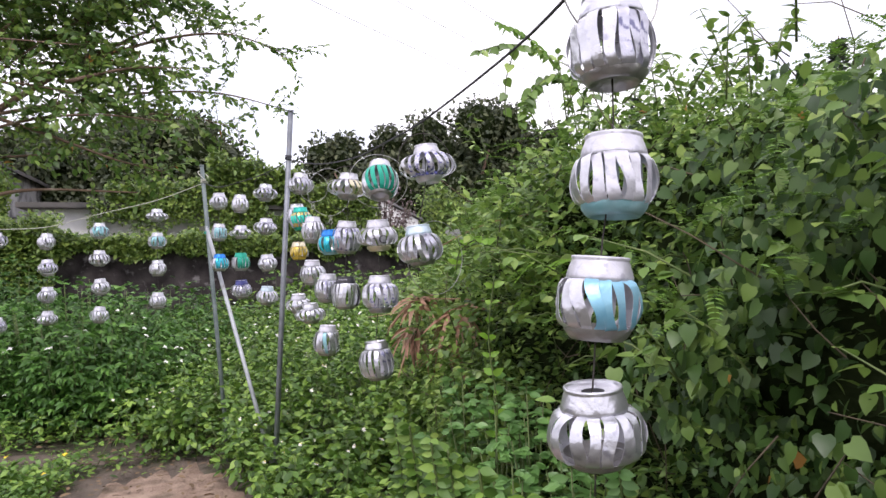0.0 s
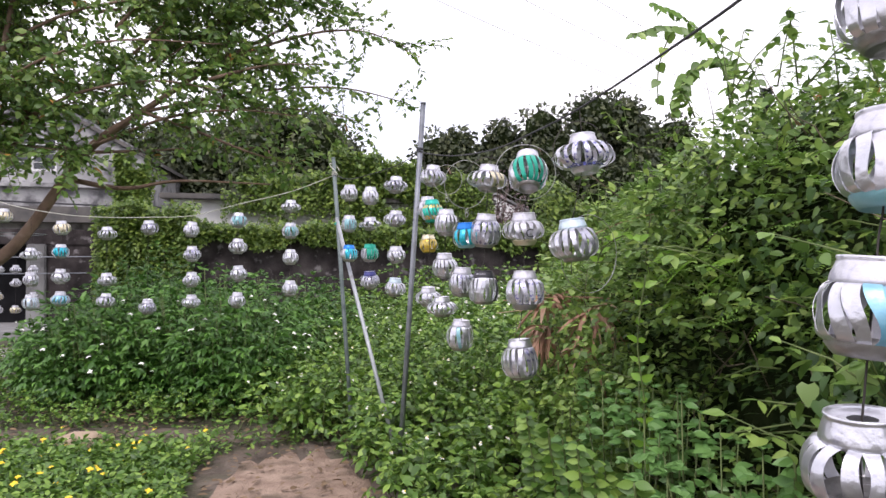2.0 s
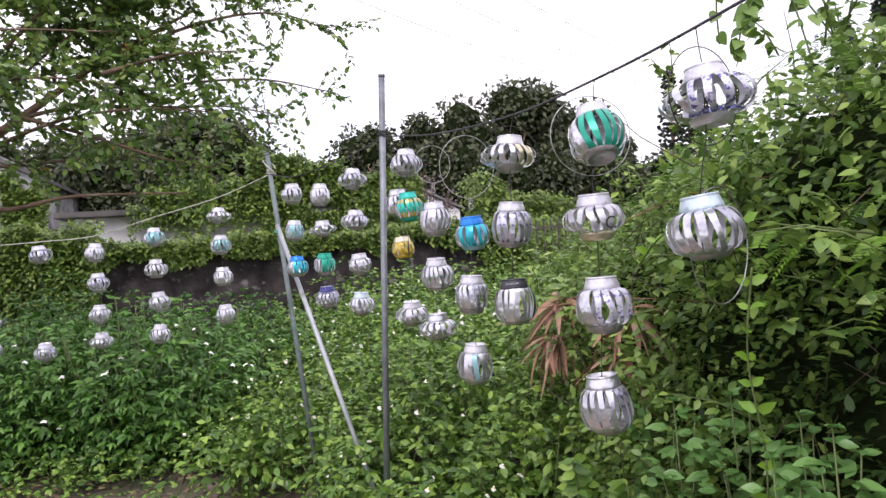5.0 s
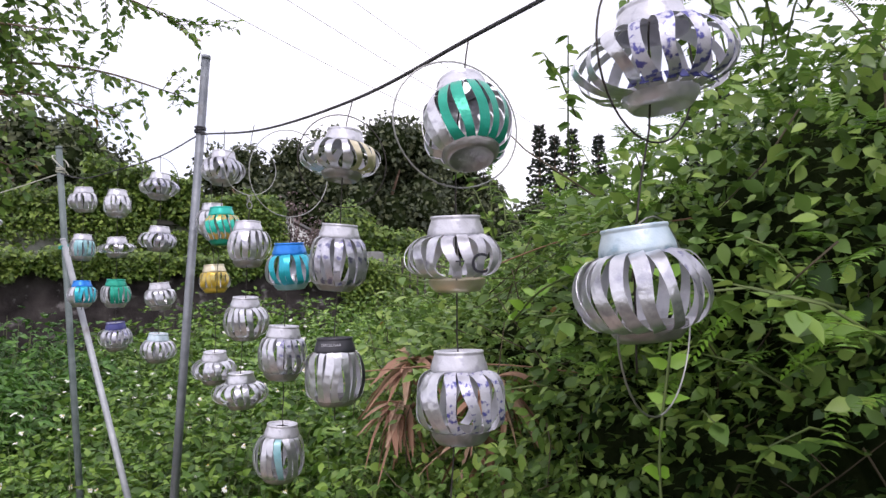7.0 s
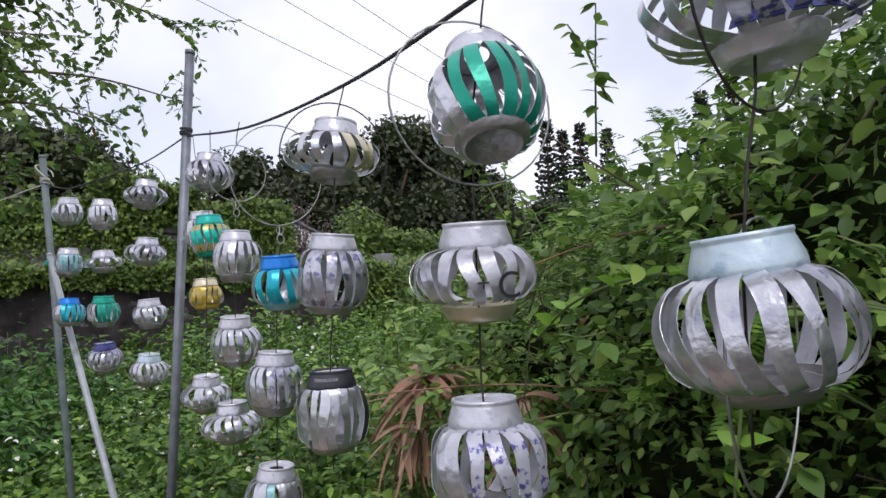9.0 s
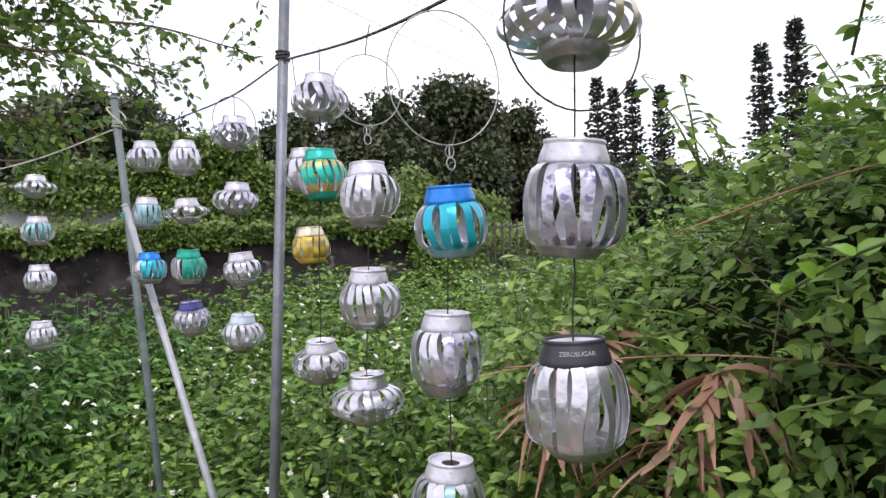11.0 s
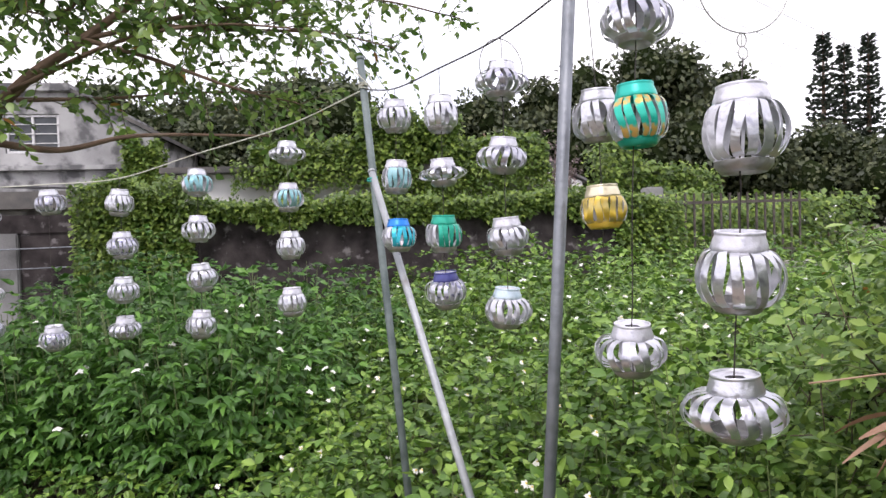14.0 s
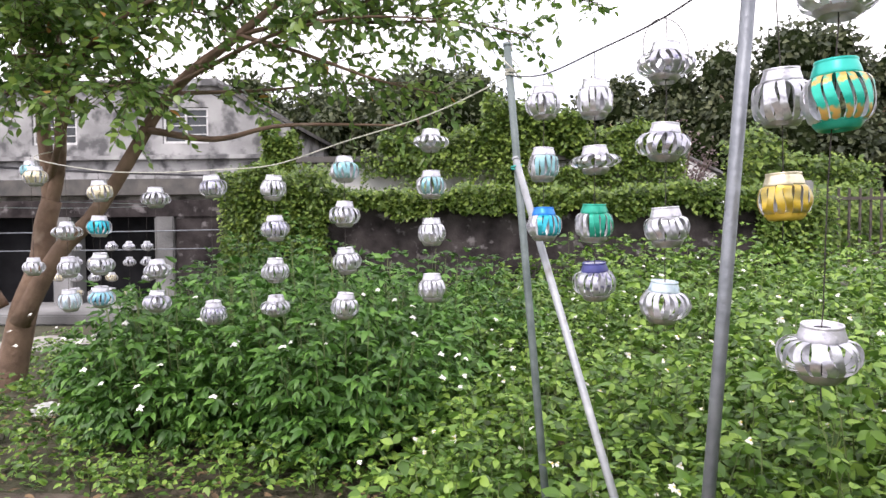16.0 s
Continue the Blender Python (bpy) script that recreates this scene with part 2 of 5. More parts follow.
# near-black fill: the shade deep inside foliage, put into the colour
SHADE_FILL = material("painted_foliage_shade", [(0.01, 0.016, 0.006), (0.026, 0.036, 0.014)], 1.0, 0, 9, 1.0, 30, spec=0.0)
DRY = material("dry_tan_leaf", [(0.17, 0.08, 0.05), (0.38, 0.21, 0.14), (0.6, 0.45, 0.33)], 0.7, 0, 12, vary="object", through=0.15)
WHITE_PETAL = material("white_petal", [(0.72, 0.72, 0.66), (0.85, 0.85, 0.8)], 0.6, 0, 5, vary="island")
YELLOW_PETAL = material("yellow_petal", [(0.75, 0.5, 0.01), (0.85, 0.65, 0.03)], 0.6, 0, 5, vary="island")
LITTER = material("fallen_brown_leaf", [(0.1, 0.065, 0.035), (0.24, 0.16, 0.09)], 0.85, 0, 5, vary="island")
PLASTIC = material("white_plastic_bag", [(0.7, 0.7, 0.7), (0.85, 0.85, 0.85)], 0.35, 0, 20)

# ---- mesh helpers ----


def part(name, bm, mat, parent=None, label=""):
    """Links a bmesh as one mesh object, under a thing or a part."""
    me = bpy.data.meshes.new(name)
    bm.to_mesh(me)
    bm.free()
    for m in mat if isinstance(mat, (list, tuple)) else [mat]:
        me.materials.append(m)
    ob = new(name, me)
    ob.parent = parent
    if label:
        ob["label"] = label
    return ob


def thing(name, m, label, category, group="", kind=""):
    ob = new(name)
    ob.empty_display_size = 0.05
    ob.matrix_world = m
    return tagged(ob, label, category, group, kind)


def box(bm, x0, x1, y0, y1, z0, z1, bevel=0.0):
    made = bmesh.ops.create_cube(bm, size=1, matrix=Matrix.Translation(((x0 + x1) / 2, (y0 + y1) / 2, (z0 + z1) / 2)) @ Matrix.Diagonal((x1 - x0, y1 - y0, z1 - z0, 1)))
    if bevel:
        edges = list({e for v in made["verts"] for e in v.link_edges})
        bmesh.ops.bevel(bm, geom=edges, offset=bevel, segments=2, affect="EDGES")
    return bm


def tube(bm, points, radii, sides=8):
    """A round bar along points; radii: one, or one for each point."""
    pts = [Vector(p) for p in points]
    rs = list(radii) if isinstance(radii, (list, tuple)) else [radii] * len(pts)
    rings, side = [], None
    for k, p in enumerate(pts):
        way = (pts[min(k + 1, len(pts) - 1)] - pts[max(k - 1, 0)]).normalized()
        if side is None:
            side = way.cross(Vector((0.31, 0.17, 0.93)) if abs(way.z) < 0.9 else Vector((0, 1, 0)))
        side = (side - way * side.dot(way)).normalized()
        other = way.cross(side)
        rings.append([bm.verts.new(p + rs[k] * (math.cos(a) * side + math.sin(a) * other)) for a in (2 * math.pi * j / sides for j in range(sides))])
    for a, b in zip(rings, rings[1:]):
        for j in range(sides):
            bm.faces.new((a[j], a[(j + 1) % sides], b[(j + 1) % sides], b[j])).smooth = True
    bm.faces.new(rings[0][::-1])
    bm.faces.new(rings[-1])
    return bm


def lathe(bm, profile, sides=24):
    rings = [[bm.verts.new((r * math.cos(2 * math.pi * j / sides), r * math.sin(2 * math.pi * j / sides), z)) for j in range(sides)] for r, z in profile]
    for a, b in zip(rings, rings[1:]):
        for j in range(sides):
            bm.faces.new((a[j], a[(j + 1) % sides], b[(j + 1) % sides], b[j])).smooth = True
    return rings


def sag(a, b, drop, count=14):
    a, b = Vector(a), Vector(b)
    return [a.lerp(b, k / (count - 1)) - Vector((0, 0, drop * 4 * (k / (count - 1)) * (1 - k / (count - 1)))) for k in range(count)]


def spline(points, count=20):
    """A smooth line through points."""
    p = [Vector(q) for q in points]
    p = [2 * p[0] - p[1]] + p + [2 * p[-1] - p[-2]]
    out = []
    for i in range(1, len(p) - 2):
        for k in range(count // (len(p) - 3) + 1):
            t = k / (count // (len(p) - 3) + 1)
            out.append(0.5 * (2 * p[i] + (p[i + 1] - p[i - 1]) * t + (2 * p[i - 1] - 5 * p[i] + 4 * p[i + 1] - p[i + 2]) * t * t + (3 * p[i] - p[i - 1] - 3 * p[i + 1] + p[i + 2]) * t ** 3))
    return out + [p[-2]]


RNG = np.random.default_rng(7)


def unit(v):
    return v / np.maximum(np.linalg.norm(v, axis=-1, keepdims=True), 1e-9)


def leaf_shape(wide, heart=0.0, fold=0.12, curl=0.15):
    """A leaf along +y, one long, folded along its midrib: vertices and triangles."""
    v = [(0, 0, 0), (0, 0.35, -0.01), (0, 0.72, -curl * 0.4), (0, 1, -curl),
         (-wide * (0.8 + heart * 0.3), 0.18 - heart * 0.3, fold * wide), (-wide * 0.85, 0.55, fold * wide), (wide * (0.8 + heart * 0.3), 0.18 - heart * 0.3, fold * wide), (wide * 0.85, 0.55, fold * wide)]
    return np.array(v), np.array([(0, 1, 4), (1, 5, 4), (1, 2, 5), (2, 3, 5), (0, 6, 1), (1, 6, 7), (1, 7, 2), (2, 7, 3)])


def round_leaf(wide, stations, fold=0.12, curl=0.15):
    """A leaf with a rounded outline: stations are (along, half width) from base to tip."""
    v, f = [(0, 0, 0)], []
    for y, w in stations:
        v += [(0, y if y > 0 else 0.02, -curl * y * y), (-wide * w, y, fold * wide * w - curl * y * y), (wide * w, y, fold * wide * w - curl * y * y)]
    v.append((0, 1, -curl))
    n = len(stations)
    f += [(0, 1, 2), (0, 3, 1)]
    for k in range(n - 1):
        m, l, r, M, L, R = 1 + 3 * k, 2 + 3 * k, 3 + 3 * k, 4 + 3 * k, 5 + 3 * k, 6 + 3 * k
        f += [(m, M, l), (M, L, l), (m, r, M), (M, r, R)]
    e = len(v) - 1
    f += [(e - 3, e, e - 2), (e - 3, e - 1, e)]
    return np.array(v), np.array(f)


KITE = (np.array([(0, 0, 0), (-0.33, 0.45, 0.08), (0.33, 0.45, 0.08), (0, 1, -0.1)]), np.array([(0, 3, 1), (0, 2, 3)]))
HEART_ROUND = round_leaf(0.44, [(-0.1, 0.55), (0.12, 1.0), (0.4, 0.95), (0.72, 0.5)], 0.14, 0.14)
OVATE_ROUND = round_leaf(0.28, [(0.15, 0.6), (0.38, 1.0), (0.62, 0.85), (0.83, 0.42)], 0.18, 0.18)
OVATE, HEART, ELLIPSE = leaf_shape(0.3), leaf_shape(0.46, 0.55), leaf_shape(0.24, 0, 0.15, 0.1)


def leaves(name, mat, pos, ahead, size, shape=OVATE, up=None, extra=None, parent=None):
    """Many leaves in one mesh: each starts at pos, points along ahead and shows its face to up."""
    pos, ahead = np.asarray(pos, float), unit(np.asarray(ahead, float))
    n = len(pos)
    up = np.tile((0.0, 0.0, 1.0), (n, 1)) if up is None else np.asarray(up, float)
    up = up + RNG.normal(0, 0.25, (n, 3))
    side = unit(np.cross(ahead, up))
    top = np.cross(side, ahead)
    v, f = shape
    size = np.broadcast_to(size, (n,))[:, None, None]
    verts = pos[:, None] + size * (v[None, :, 0:1] * side[:, None] + v[None, :, 1:2] * ahead[:, None] + v[None, :, 2:3] * top[:, None])
    tris = (f[None] + (np.arange(n) * len(v))[:, None, None]).reshape(-1)
    verts = verts.reshape(-1, 3)
    if extra is not None:
        ev, ef = extra
        tris = np.concatenate([tris, ef.reshape(-1) + len(verts)])
        verts = np.concatenate([verts, ev])
    me = bpy.data.meshes.new(name)
    me.vertices.add(len(verts))
    me.vertices.foreach_set("co", verts.astype(np.float32).ravel())
    me.loops.add(len(tris))
    me.loops.foreach_set("vertex_index", tris.astype(np.int32))
    me.polygons.add(len(tris) // 3)
    me.polygons.foreach_set("loop_start", np.arange(0, len(tris), 3, dtype=np.int32))
    me.polygons.foreach_set("use_smooth", np.ones(len(tris) // 3, bool))
    me.update(calc_edges=True)
    me.materials.append(mat)
    ob = new(name, me)
    ob.parent = parent
    if parent:
        ob["kind"] = "stuff"
    return ob


def wave(x, y, k=1.0, s=0.0):
    """A smooth uneven field between about -1 and 1."""
    return (np.sin(k * (1.7 * x + 0.9 * y) + s) + np.sin(k * (2.9 * y - 1.3 * x) + 1.3 + s) + np.sin(k * (4.1 * x + 3.3 * y) + 2.1 * s) * 0.6) / 2.6


# ---- ground ----
gx = np.concatenate([[-300, -80, -25, -12], np.linspace(-6, 8, 71), [12, 25, 80, 300]])
gy = np.concatenate([[-300, -80, -20, -6], np.linspace(-3, 11, 71), [16, 30, 90, 400]])
GX, GY = np.meshgrid(gx, gy, indexing="ij")
near = np.clip(1 - np.maximum(np.abs(GX - 1) - 6, 0) / 6, 0, 1) * np.clip(1 - np.maximum(np.abs(GY - 4) - 6, 0) / 6, 0, 1)
GZ = 0.02 * wave(GX, GY, 1.4) * near
gv = np.stack([GX, GY, GZ], -1).reshape(-1, 3)
ny = len(gy)
gf = [(i * ny + j, (i + 1) * ny + j, (i + 1) * ny + j + 1, i * ny + j + 1) for i in range(len(gx) - 1) for j in range(ny - 1)]
me = bpy.data.meshes.new("ground")
me.from_pydata(gv.tolist(), [], gf)
me.materials.append(SOIL)
tagged(new("ground", me), "damp dark earth with moss under the weeds", "ground", kind="structure")


def ground_patch(name, mat, cx, cy, rx, ry, lift, label, turn=0.0, seed=0):
    """A flat patch with an uneven rim, laid just over the ground."""
    bm = bmesh.new()
    rings = []
    c, s = math.cos(turn), math.sin(turn)
    for k in range(1, 7):
        ring = []
        for j in range(80):
            a = 2 * math.pi * j / 80
            q = k / 6 * (1 + 0.2 * noise.noise(Vector((math.cos(a) * 1.6, math.sin(a) * 1.6, seed))) + 0.16 * noise.noise(Vector((math.cos(a) * 6, math.sin(a) * 6, seed))) + 0.08 * noise.noise(Vector((math.cos(a) * 17, math.sin(a) * 17, seed))))
            x, y = rx * q * math.cos(a), ry * q * math.sin(a)
            X, Y = cx + c * x - s * y, cy + s * x + c * y
            ring.append(bm.verts.new((X, Y, 0.02 * float(wave(X, Y, 1.4)) + lift * (1 if k < 6 else -1.5))))
        rings.append(ring)
    bm.faces.new(rings[0])
    for a, b in zip(rings, rings[1:]):
        for j in range(80):
            bm.faces.new((a[j], b[j], b[(j + 1) % 80], a[(j + 1) % 80])).smooth = True
    bmesh.ops.recalc_face_normals(bm, faces=bm.faces)
    ob = part(name, bm, mat)
    return tagged(ob, label, "path", kind="structure")


ground_patch("footpath", DIRT, 0.0, 2.3, 0.52, 1.95, 0.016, "bare trodden pinkish dirt footpath among weeds", -0.02, 1)
ground_patch("footpath_margin", DIRT_DARK, -0.05, 2.5, 0.85, 2.15, 0.008, "dark soil margin along the trodden footpath", 0.03, 6)
ground_patch("footpath_bend", DIRT_DARK, -1.6, 4.52, 1.8, 0.22, 0.012, "narrow bare dirt path bending away below the bushes", -0.12, 4)
ground_patch("pavement", PAVE, -3.7, 8.3, 1.3, 0.45, 0.02, "pale cement paving in front of the dark wall", 0, 8)
# ---- the wall and the buildings behind it ----
WALL_Y = 10.5
bm = box(bmesh.new(), -2.4, 4.2, WALL_Y, WALL_Y + 0.18, -0.05, 1.42)
tagged(part("wall_back", bm, WALL_DARK), "black-stained concrete garden wall with creeper on top", "wall", kind="structure")
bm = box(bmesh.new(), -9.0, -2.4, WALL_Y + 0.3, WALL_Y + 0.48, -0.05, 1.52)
tagged(part("wall_recess", bm, RECESS), "near-black wall set back between grey pillars", "wall", kind="structure")
bm = box(bmesh.new(), -9.0, -2.4, WALL_Y - 0.02, WALL_Y + 0.5, 1.3, 1.52)
box(bm, -4.0, -2.4, WALL_Y, WALL_Y + 0.3, -0.05, 1.3)
tagged(part("wall_lintel", bm, WALL_DARK), "stained concrete beam over the dark doorways", "wall", kind="structure")


def pillar(x):
    bm = box(bmesh.new(), x - 0.13, x + 0.13, WALL_Y - 0.06, WALL_Y + 0.29, 0, 1.3, 0.015)
    return tagged(part("pillar", bm, CONCRETE), "grey rendered concrete pillar by a dark doorway", "pillar", "pillars of the wall")


for x in (-3.95, -5.35, -6.8):
    pillar(x)
bm = box(bmesh.new(), -9.0, -3.7, WALL_Y - 1.0, WALL_Y + 0.28, 0, 0.13, 0.02)
tagged(part("concrete_step", bm, CONCRETE), "low weathered concrete step below the dark wall", "step", kind="structure")
for z in (0.86, 1.1):
    bm = tube(bmesh.new(), sag((-9, WALL_Y - 0.12, z), (-2.6, WALL_Y - 0.12, z + 0.03), 0.02), 0.008, 6)
    tagged(part("wall_pipe", bm, PIPE), "thin grey conduit running along the stained wall", "pipe", "conduits on the wall")


def window(parent, x, y, z, w, h, bars=3):
    fr = bmesh.new()
    for x0, x1, z0, z1 in ((-w / 2, w / 2, h / 2 - 0.06, h / 2), (-w / 2, w / 2, -h / 2, -h / 2 + 0.06), (-w / 2, -w / 2 + 0.06, -h / 2 + 0.06, h / 2 - 0.06), (w / 2 - 0.06, w / 2, -h / 2 + 0.06, h / 2 - 0.06), (-0.03, 0.03, -h / 2 + 0.06, h / 2 - 0.06)):
        box(fr, x + x0, x + x1, y - 0.05, y + 0.03, z + z0, z + z1)
    f = part("window", fr, FRAME_WHITE, parent)
    for s in (-1, 1):
        part("pane", box(bmesh.new(), x + s * w / 4 - w / 4 + 0.035, x + s * w / 4 + w / 4 - 0.035, y + 0.0, y + 0.012, z - h / 2 + 0.05, z + h / 2 - 0.05), PANE, f, "dark glass pane")
    for k in range(bars):
        zz = z - h / 2 + h * (k + 1) / (bars + 1)
        part("bar", box(bmesh.new(), x - w / 2, x + w / 2, y - 0.08, y - 0.055, zz - 0.012, zz + 0.012), FRAME_WHITE, f, "white grille bar")


house = thing("house", pose(0, 0, 0), "old two-storey house of stained grey concrete with grilled windows", "house")
HY, HX0, HX1, HZ = 20.0, -17.0, -5.1, 5.0
cuts = [(-15.6, 1.3), (-11.6, 1.3), (-7.85, 1.3)]
SLOPE_X, SLOPE_Z = -6.9, 3.9


def front_wall(x0, x1, y, thick, top, holes, z0, z1):
    """One wall with window openings whose right end slopes down."""
    xs = sorted([x0, SLOPE_X, x1] + [c + e * w / 2 for c, w in holes for e in (-1, 1)])
    bm = bmesh.new()
    V = {}
    for x in xs:
        t = top if x <= SLOPE_X else SLOPE_Z
        for k, z in enumerate((0, z0, min(z1, t - 0.1), t)):
            V[x, k] = bm.verts.new((x, y, z))
    for a, b in zip(xs, xs[1:]):
        for k in range(3):
            if k != 1 or not any(c - w / 2 - 0.01 < a and b < c + w / 2 + 0.01 for c, w in holes):
                bm.faces.new((V[a, k], V[b, k], V[b, k + 1], V[a, k + 1]))
    made = bmesh.ops.extrude_face_region(bm, geom=bm.faces[:])
    for v in made["geom"]:
        if isinstance(v, bmesh.types.BMVert):
            v.co.y += thick
    bmesh.ops.recalc_face_normals(bm, faces=bm.faces)
    return bm


part("wall", front_wall(HX0, HX1 + 0.2, HY, 0.25, HZ, cuts, 3.45, 4.45), HOUSE_WALL, house)
part("wall", box(bmesh.new(), HX1 - 0.05, HX1 + 0.2, HY + 0.25, HY + 7, 0, SLOPE_Z - 0.02), HOUSE_WALL, house)
part("wall", box(bmesh.new(), HX0, HX0 + 0.25, HY + 0.25, HY + 7, 0, HZ), HOUSE_WALL, house)
part("wall", box(bmesh.new(), HX0, HX1, HY + 7, HY + 7.25, 0, SLOPE_Z), HOUSE_WALL, house)
part("roof", box(bmesh.new(), HX0 - 0.2, SLOPE_X + 0.05, HY - 0.2, HY + 7.4, HZ, HZ + 0.2, 0.02), HOUSE_WALL, house)
bm = bmesh.new()
q = [bm.verts.new(p) for p in [(a, y, z + d) for d in (0.01, 0.12) for a, z in ((SLOPE_X, HZ), (HX1 + 0.45, SLOPE_Z - 0.12)) for y in (HY - 0.12, HY + 7.3)]]
for f in ((0, 1, 3, 2), (4, 6, 7, 5), (0, 4, 5, 1), (2, 3, 7, 6), (0, 2, 6, 4), (1, 5, 7, 3)):
    bm.faces.new([q[k] for k in f])
bmesh.ops.recalc_face_normals(bm, faces=bm.faces)
part("roof", bm, ROOF_DARK, house, "sloping tin roof end")
part("ledge", box(bmesh.new(), HX0, HX1 + 0.2, HY - 0.18, HY - 0.003, 3.0, 3.12, 0.01), HOUSE_WALL, house)
# upright near-black panel added behind the openings in place of unlit rooms
part("ceiling", box(bmesh.new(), HX0 + 0.3, SLOPE_X - 0.1, HY + 1.5, HY + 1.6, 0, HZ - 0.05), RECESS, house, "near-black panel standing in for unlit rooms")
for cx, w in cuts:
    window(house, cx, HY + 0.1, 3.95, 1.28, 0.98)
part("awning", box(bmesh.new(), HX0, HX1 + 0.6, HY - 0.9, HY - 0.01, 2.0, 2.42), ROOF_DARK, house, "dark flat awning slab")

shed = thing("low_building", pose(0, 0, 0), "long low whitewashed outbuilding with a creeper-covered roof", "building")
bm = box(bmesh.new(), -2.6, 3.4, 13.0, 13.2, 0, 2.2)
box(bm, -2.6, -2.4, 13.2, 16, 0, 2.2)
box(bm, 3.2, 3.4, 13.2, 16, 0, 2.2)
part("wall", bm, WALL_WHITE, shed)
part("roof", box(bmesh.new(), -2.8, 3.6, 12.75, 16.2, 2.2, 2.3, 0.01), ROOF_DARK, shed)

cottage = thing("white_house", pose(0, 0, 0), "small distant white house with a pitched roof behind the trees", "house")
bm = bmesh.new()
gable = [(4.6, 0), (6.7, 0), (6.7, 2.45), (5.5, 3.05), (4.6, 2.75)]
for y in (20.0,):
    fr = [bm.verts.new((a, y, b)) for a, b in gable]
    bk = [bm.verts.new((a, y + 4, b)) for a, b in gable]
    bm.faces.new(fr)
    bm.faces.new(bk[::-1])
    for k in range(5):
        bm.faces.new((fr[k], bk[k], bk[(k + 1) % 5], fr[(k + 1) % 5]))
bmesh.ops.recalc_face_normals(bm, faces=bm.faces)
part("wall", bm, WALL_WHITE, cottage)
bm = bmesh.new()
for a, b in (((4.5, 2.74), (5.5, 3.09)), ((5.5, 3.09), (6.85, 2.42))):
    q = [bm.verts.new((p[0], y, p[1] + d)) for d in (0.01, 0.08) for p in (a, b) for y in (19.9, 24.1)]
    for f in ((0, 1, 3, 2), (4, 6, 7, 5), (0, 4, 5, 1), (2, 3, 7, 6), (0, 2, 6, 4), (1, 5, 7, 3)):
        bm.faces.new([q[k] for k in f])
bmesh.ops.recalc_face_normals(bm, faces=bm.faces)
part("roof", bm, CONCRETE, cottage)

# iron fence on a low sill, with a concrete post
bm = box(bmesh.new(), 4.2, 9.5, WALL_Y, WALL_Y + 0.3, -0.05, 0.6, 0.02)
tagged(part("fence_sill", bm, PAVE), "low pale concrete sill below the iron fence", "wall", kind="structure")
bm = box(bmesh.new(), 4.22, 4.46, WALL_Y + 0.02, WALL_Y + 0.26, 0.6, 1.7, 0.02)
tagged(part("gate_post", bm, CONCRETE), "square grey concrete gate post overgrown with creeper", "post")
fence = thing("iron_fence", pose(0, 0, 0), "rusty iron bar fence on a low concrete sill", "fence")
for z in (0.75, 1.45):
    part("rail", box(bmesh.new(), 4.46, 6.7, WALL_Y + 0.12, WALL_Y + 0.16, z, z + 0.04), IRON, fence)
bar_mesh = None
for k in range(16):
    if bar_mesh is None:
        b = part("bar", box(bmesh.new(), -0.012, 0.012, -0.012, 0.012, 0.6, 1.6), IRON, fence)
        bar_mesh = b.data
    else:
        b = new("bar", bar_mesh)
        b.parent = fence
    b.location = (4.56 + 0.135 * k, WALL_Y + 0.14, 0)

# ---- far trees ----


def far_tree(x, y, radius, top, seed, label, count=15000):
    rng = np.random.default_rng(seed)
    tree = thing("tree", pose(x, y, 0), label, "tree", "dark trees behind the wall")
    bm = bmesh.new()
    tube(bm, [(0, 0, 0), (0.1, 0, top * 0.3), (-0.1, 0.1, top * 0.6)], [0.28, 0.22, 0.1], 8)
    for k in range(5):
        a = k * 1.26 + seed
        tube(bm, [(0, 0, top * 0.28), (math.cos(a) * radius * 0.35, math.sin(a) * radius * 0.35, top * 0.5), (math.cos(a) * radius * 0.7, math.sin(a) * radius * 0.7, top * 0.68)], [0.14, 0.09, 0.03], 6)
    part("trunk", bm, BARK, tree)
    blobs = []
    for k in range(30):
        a, q = rng.uniform(0, 2 * math.pi), rng.uniform(0.1, 0.85) ** 0.6
        h = rng.uniform(0.3, 1.0)
        reach = radius * q * (1 - 0.55 * max(0, h - 0.45))
        r = radius * rng.uniform(0.26, 0.44)
        blobs.append((math.cos(a) * reach, math.sin(a) * reach, top * 0.22 + (top * 0.78 - r) * h, r))
    blobs = np.array(blobs)
    pick = rng.integers(0, len(blobs), count)
    out = unit(rng.normal(0, 1, (count, 3)))
    pos = blobs[pick, :3] + out * (blobs[pick, 3:4] * rng.uniform(0.6, 1.08, (count, 1)))
    ahead = unit(out + rng.normal(0, 0.7, (count, 3)) - np.array((0, 0, 0.4)))
    leaves("crown", FAR_LEAF, pos, ahead, rng.uniform(0.14, 0.3, count), KITE, up=out, parent=tree)
    # added lumps under the leaf layer, coloured near-black as the crown's inner shade
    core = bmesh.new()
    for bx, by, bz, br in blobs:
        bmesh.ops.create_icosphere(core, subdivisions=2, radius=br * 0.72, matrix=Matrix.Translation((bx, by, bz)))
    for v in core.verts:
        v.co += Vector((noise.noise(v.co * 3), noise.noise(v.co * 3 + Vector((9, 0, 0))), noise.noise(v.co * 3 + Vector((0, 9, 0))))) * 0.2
    part("inner_foliage", core, SHADE_FILL, tree, "near-black core standing in for shade inside the crown")
    return tree


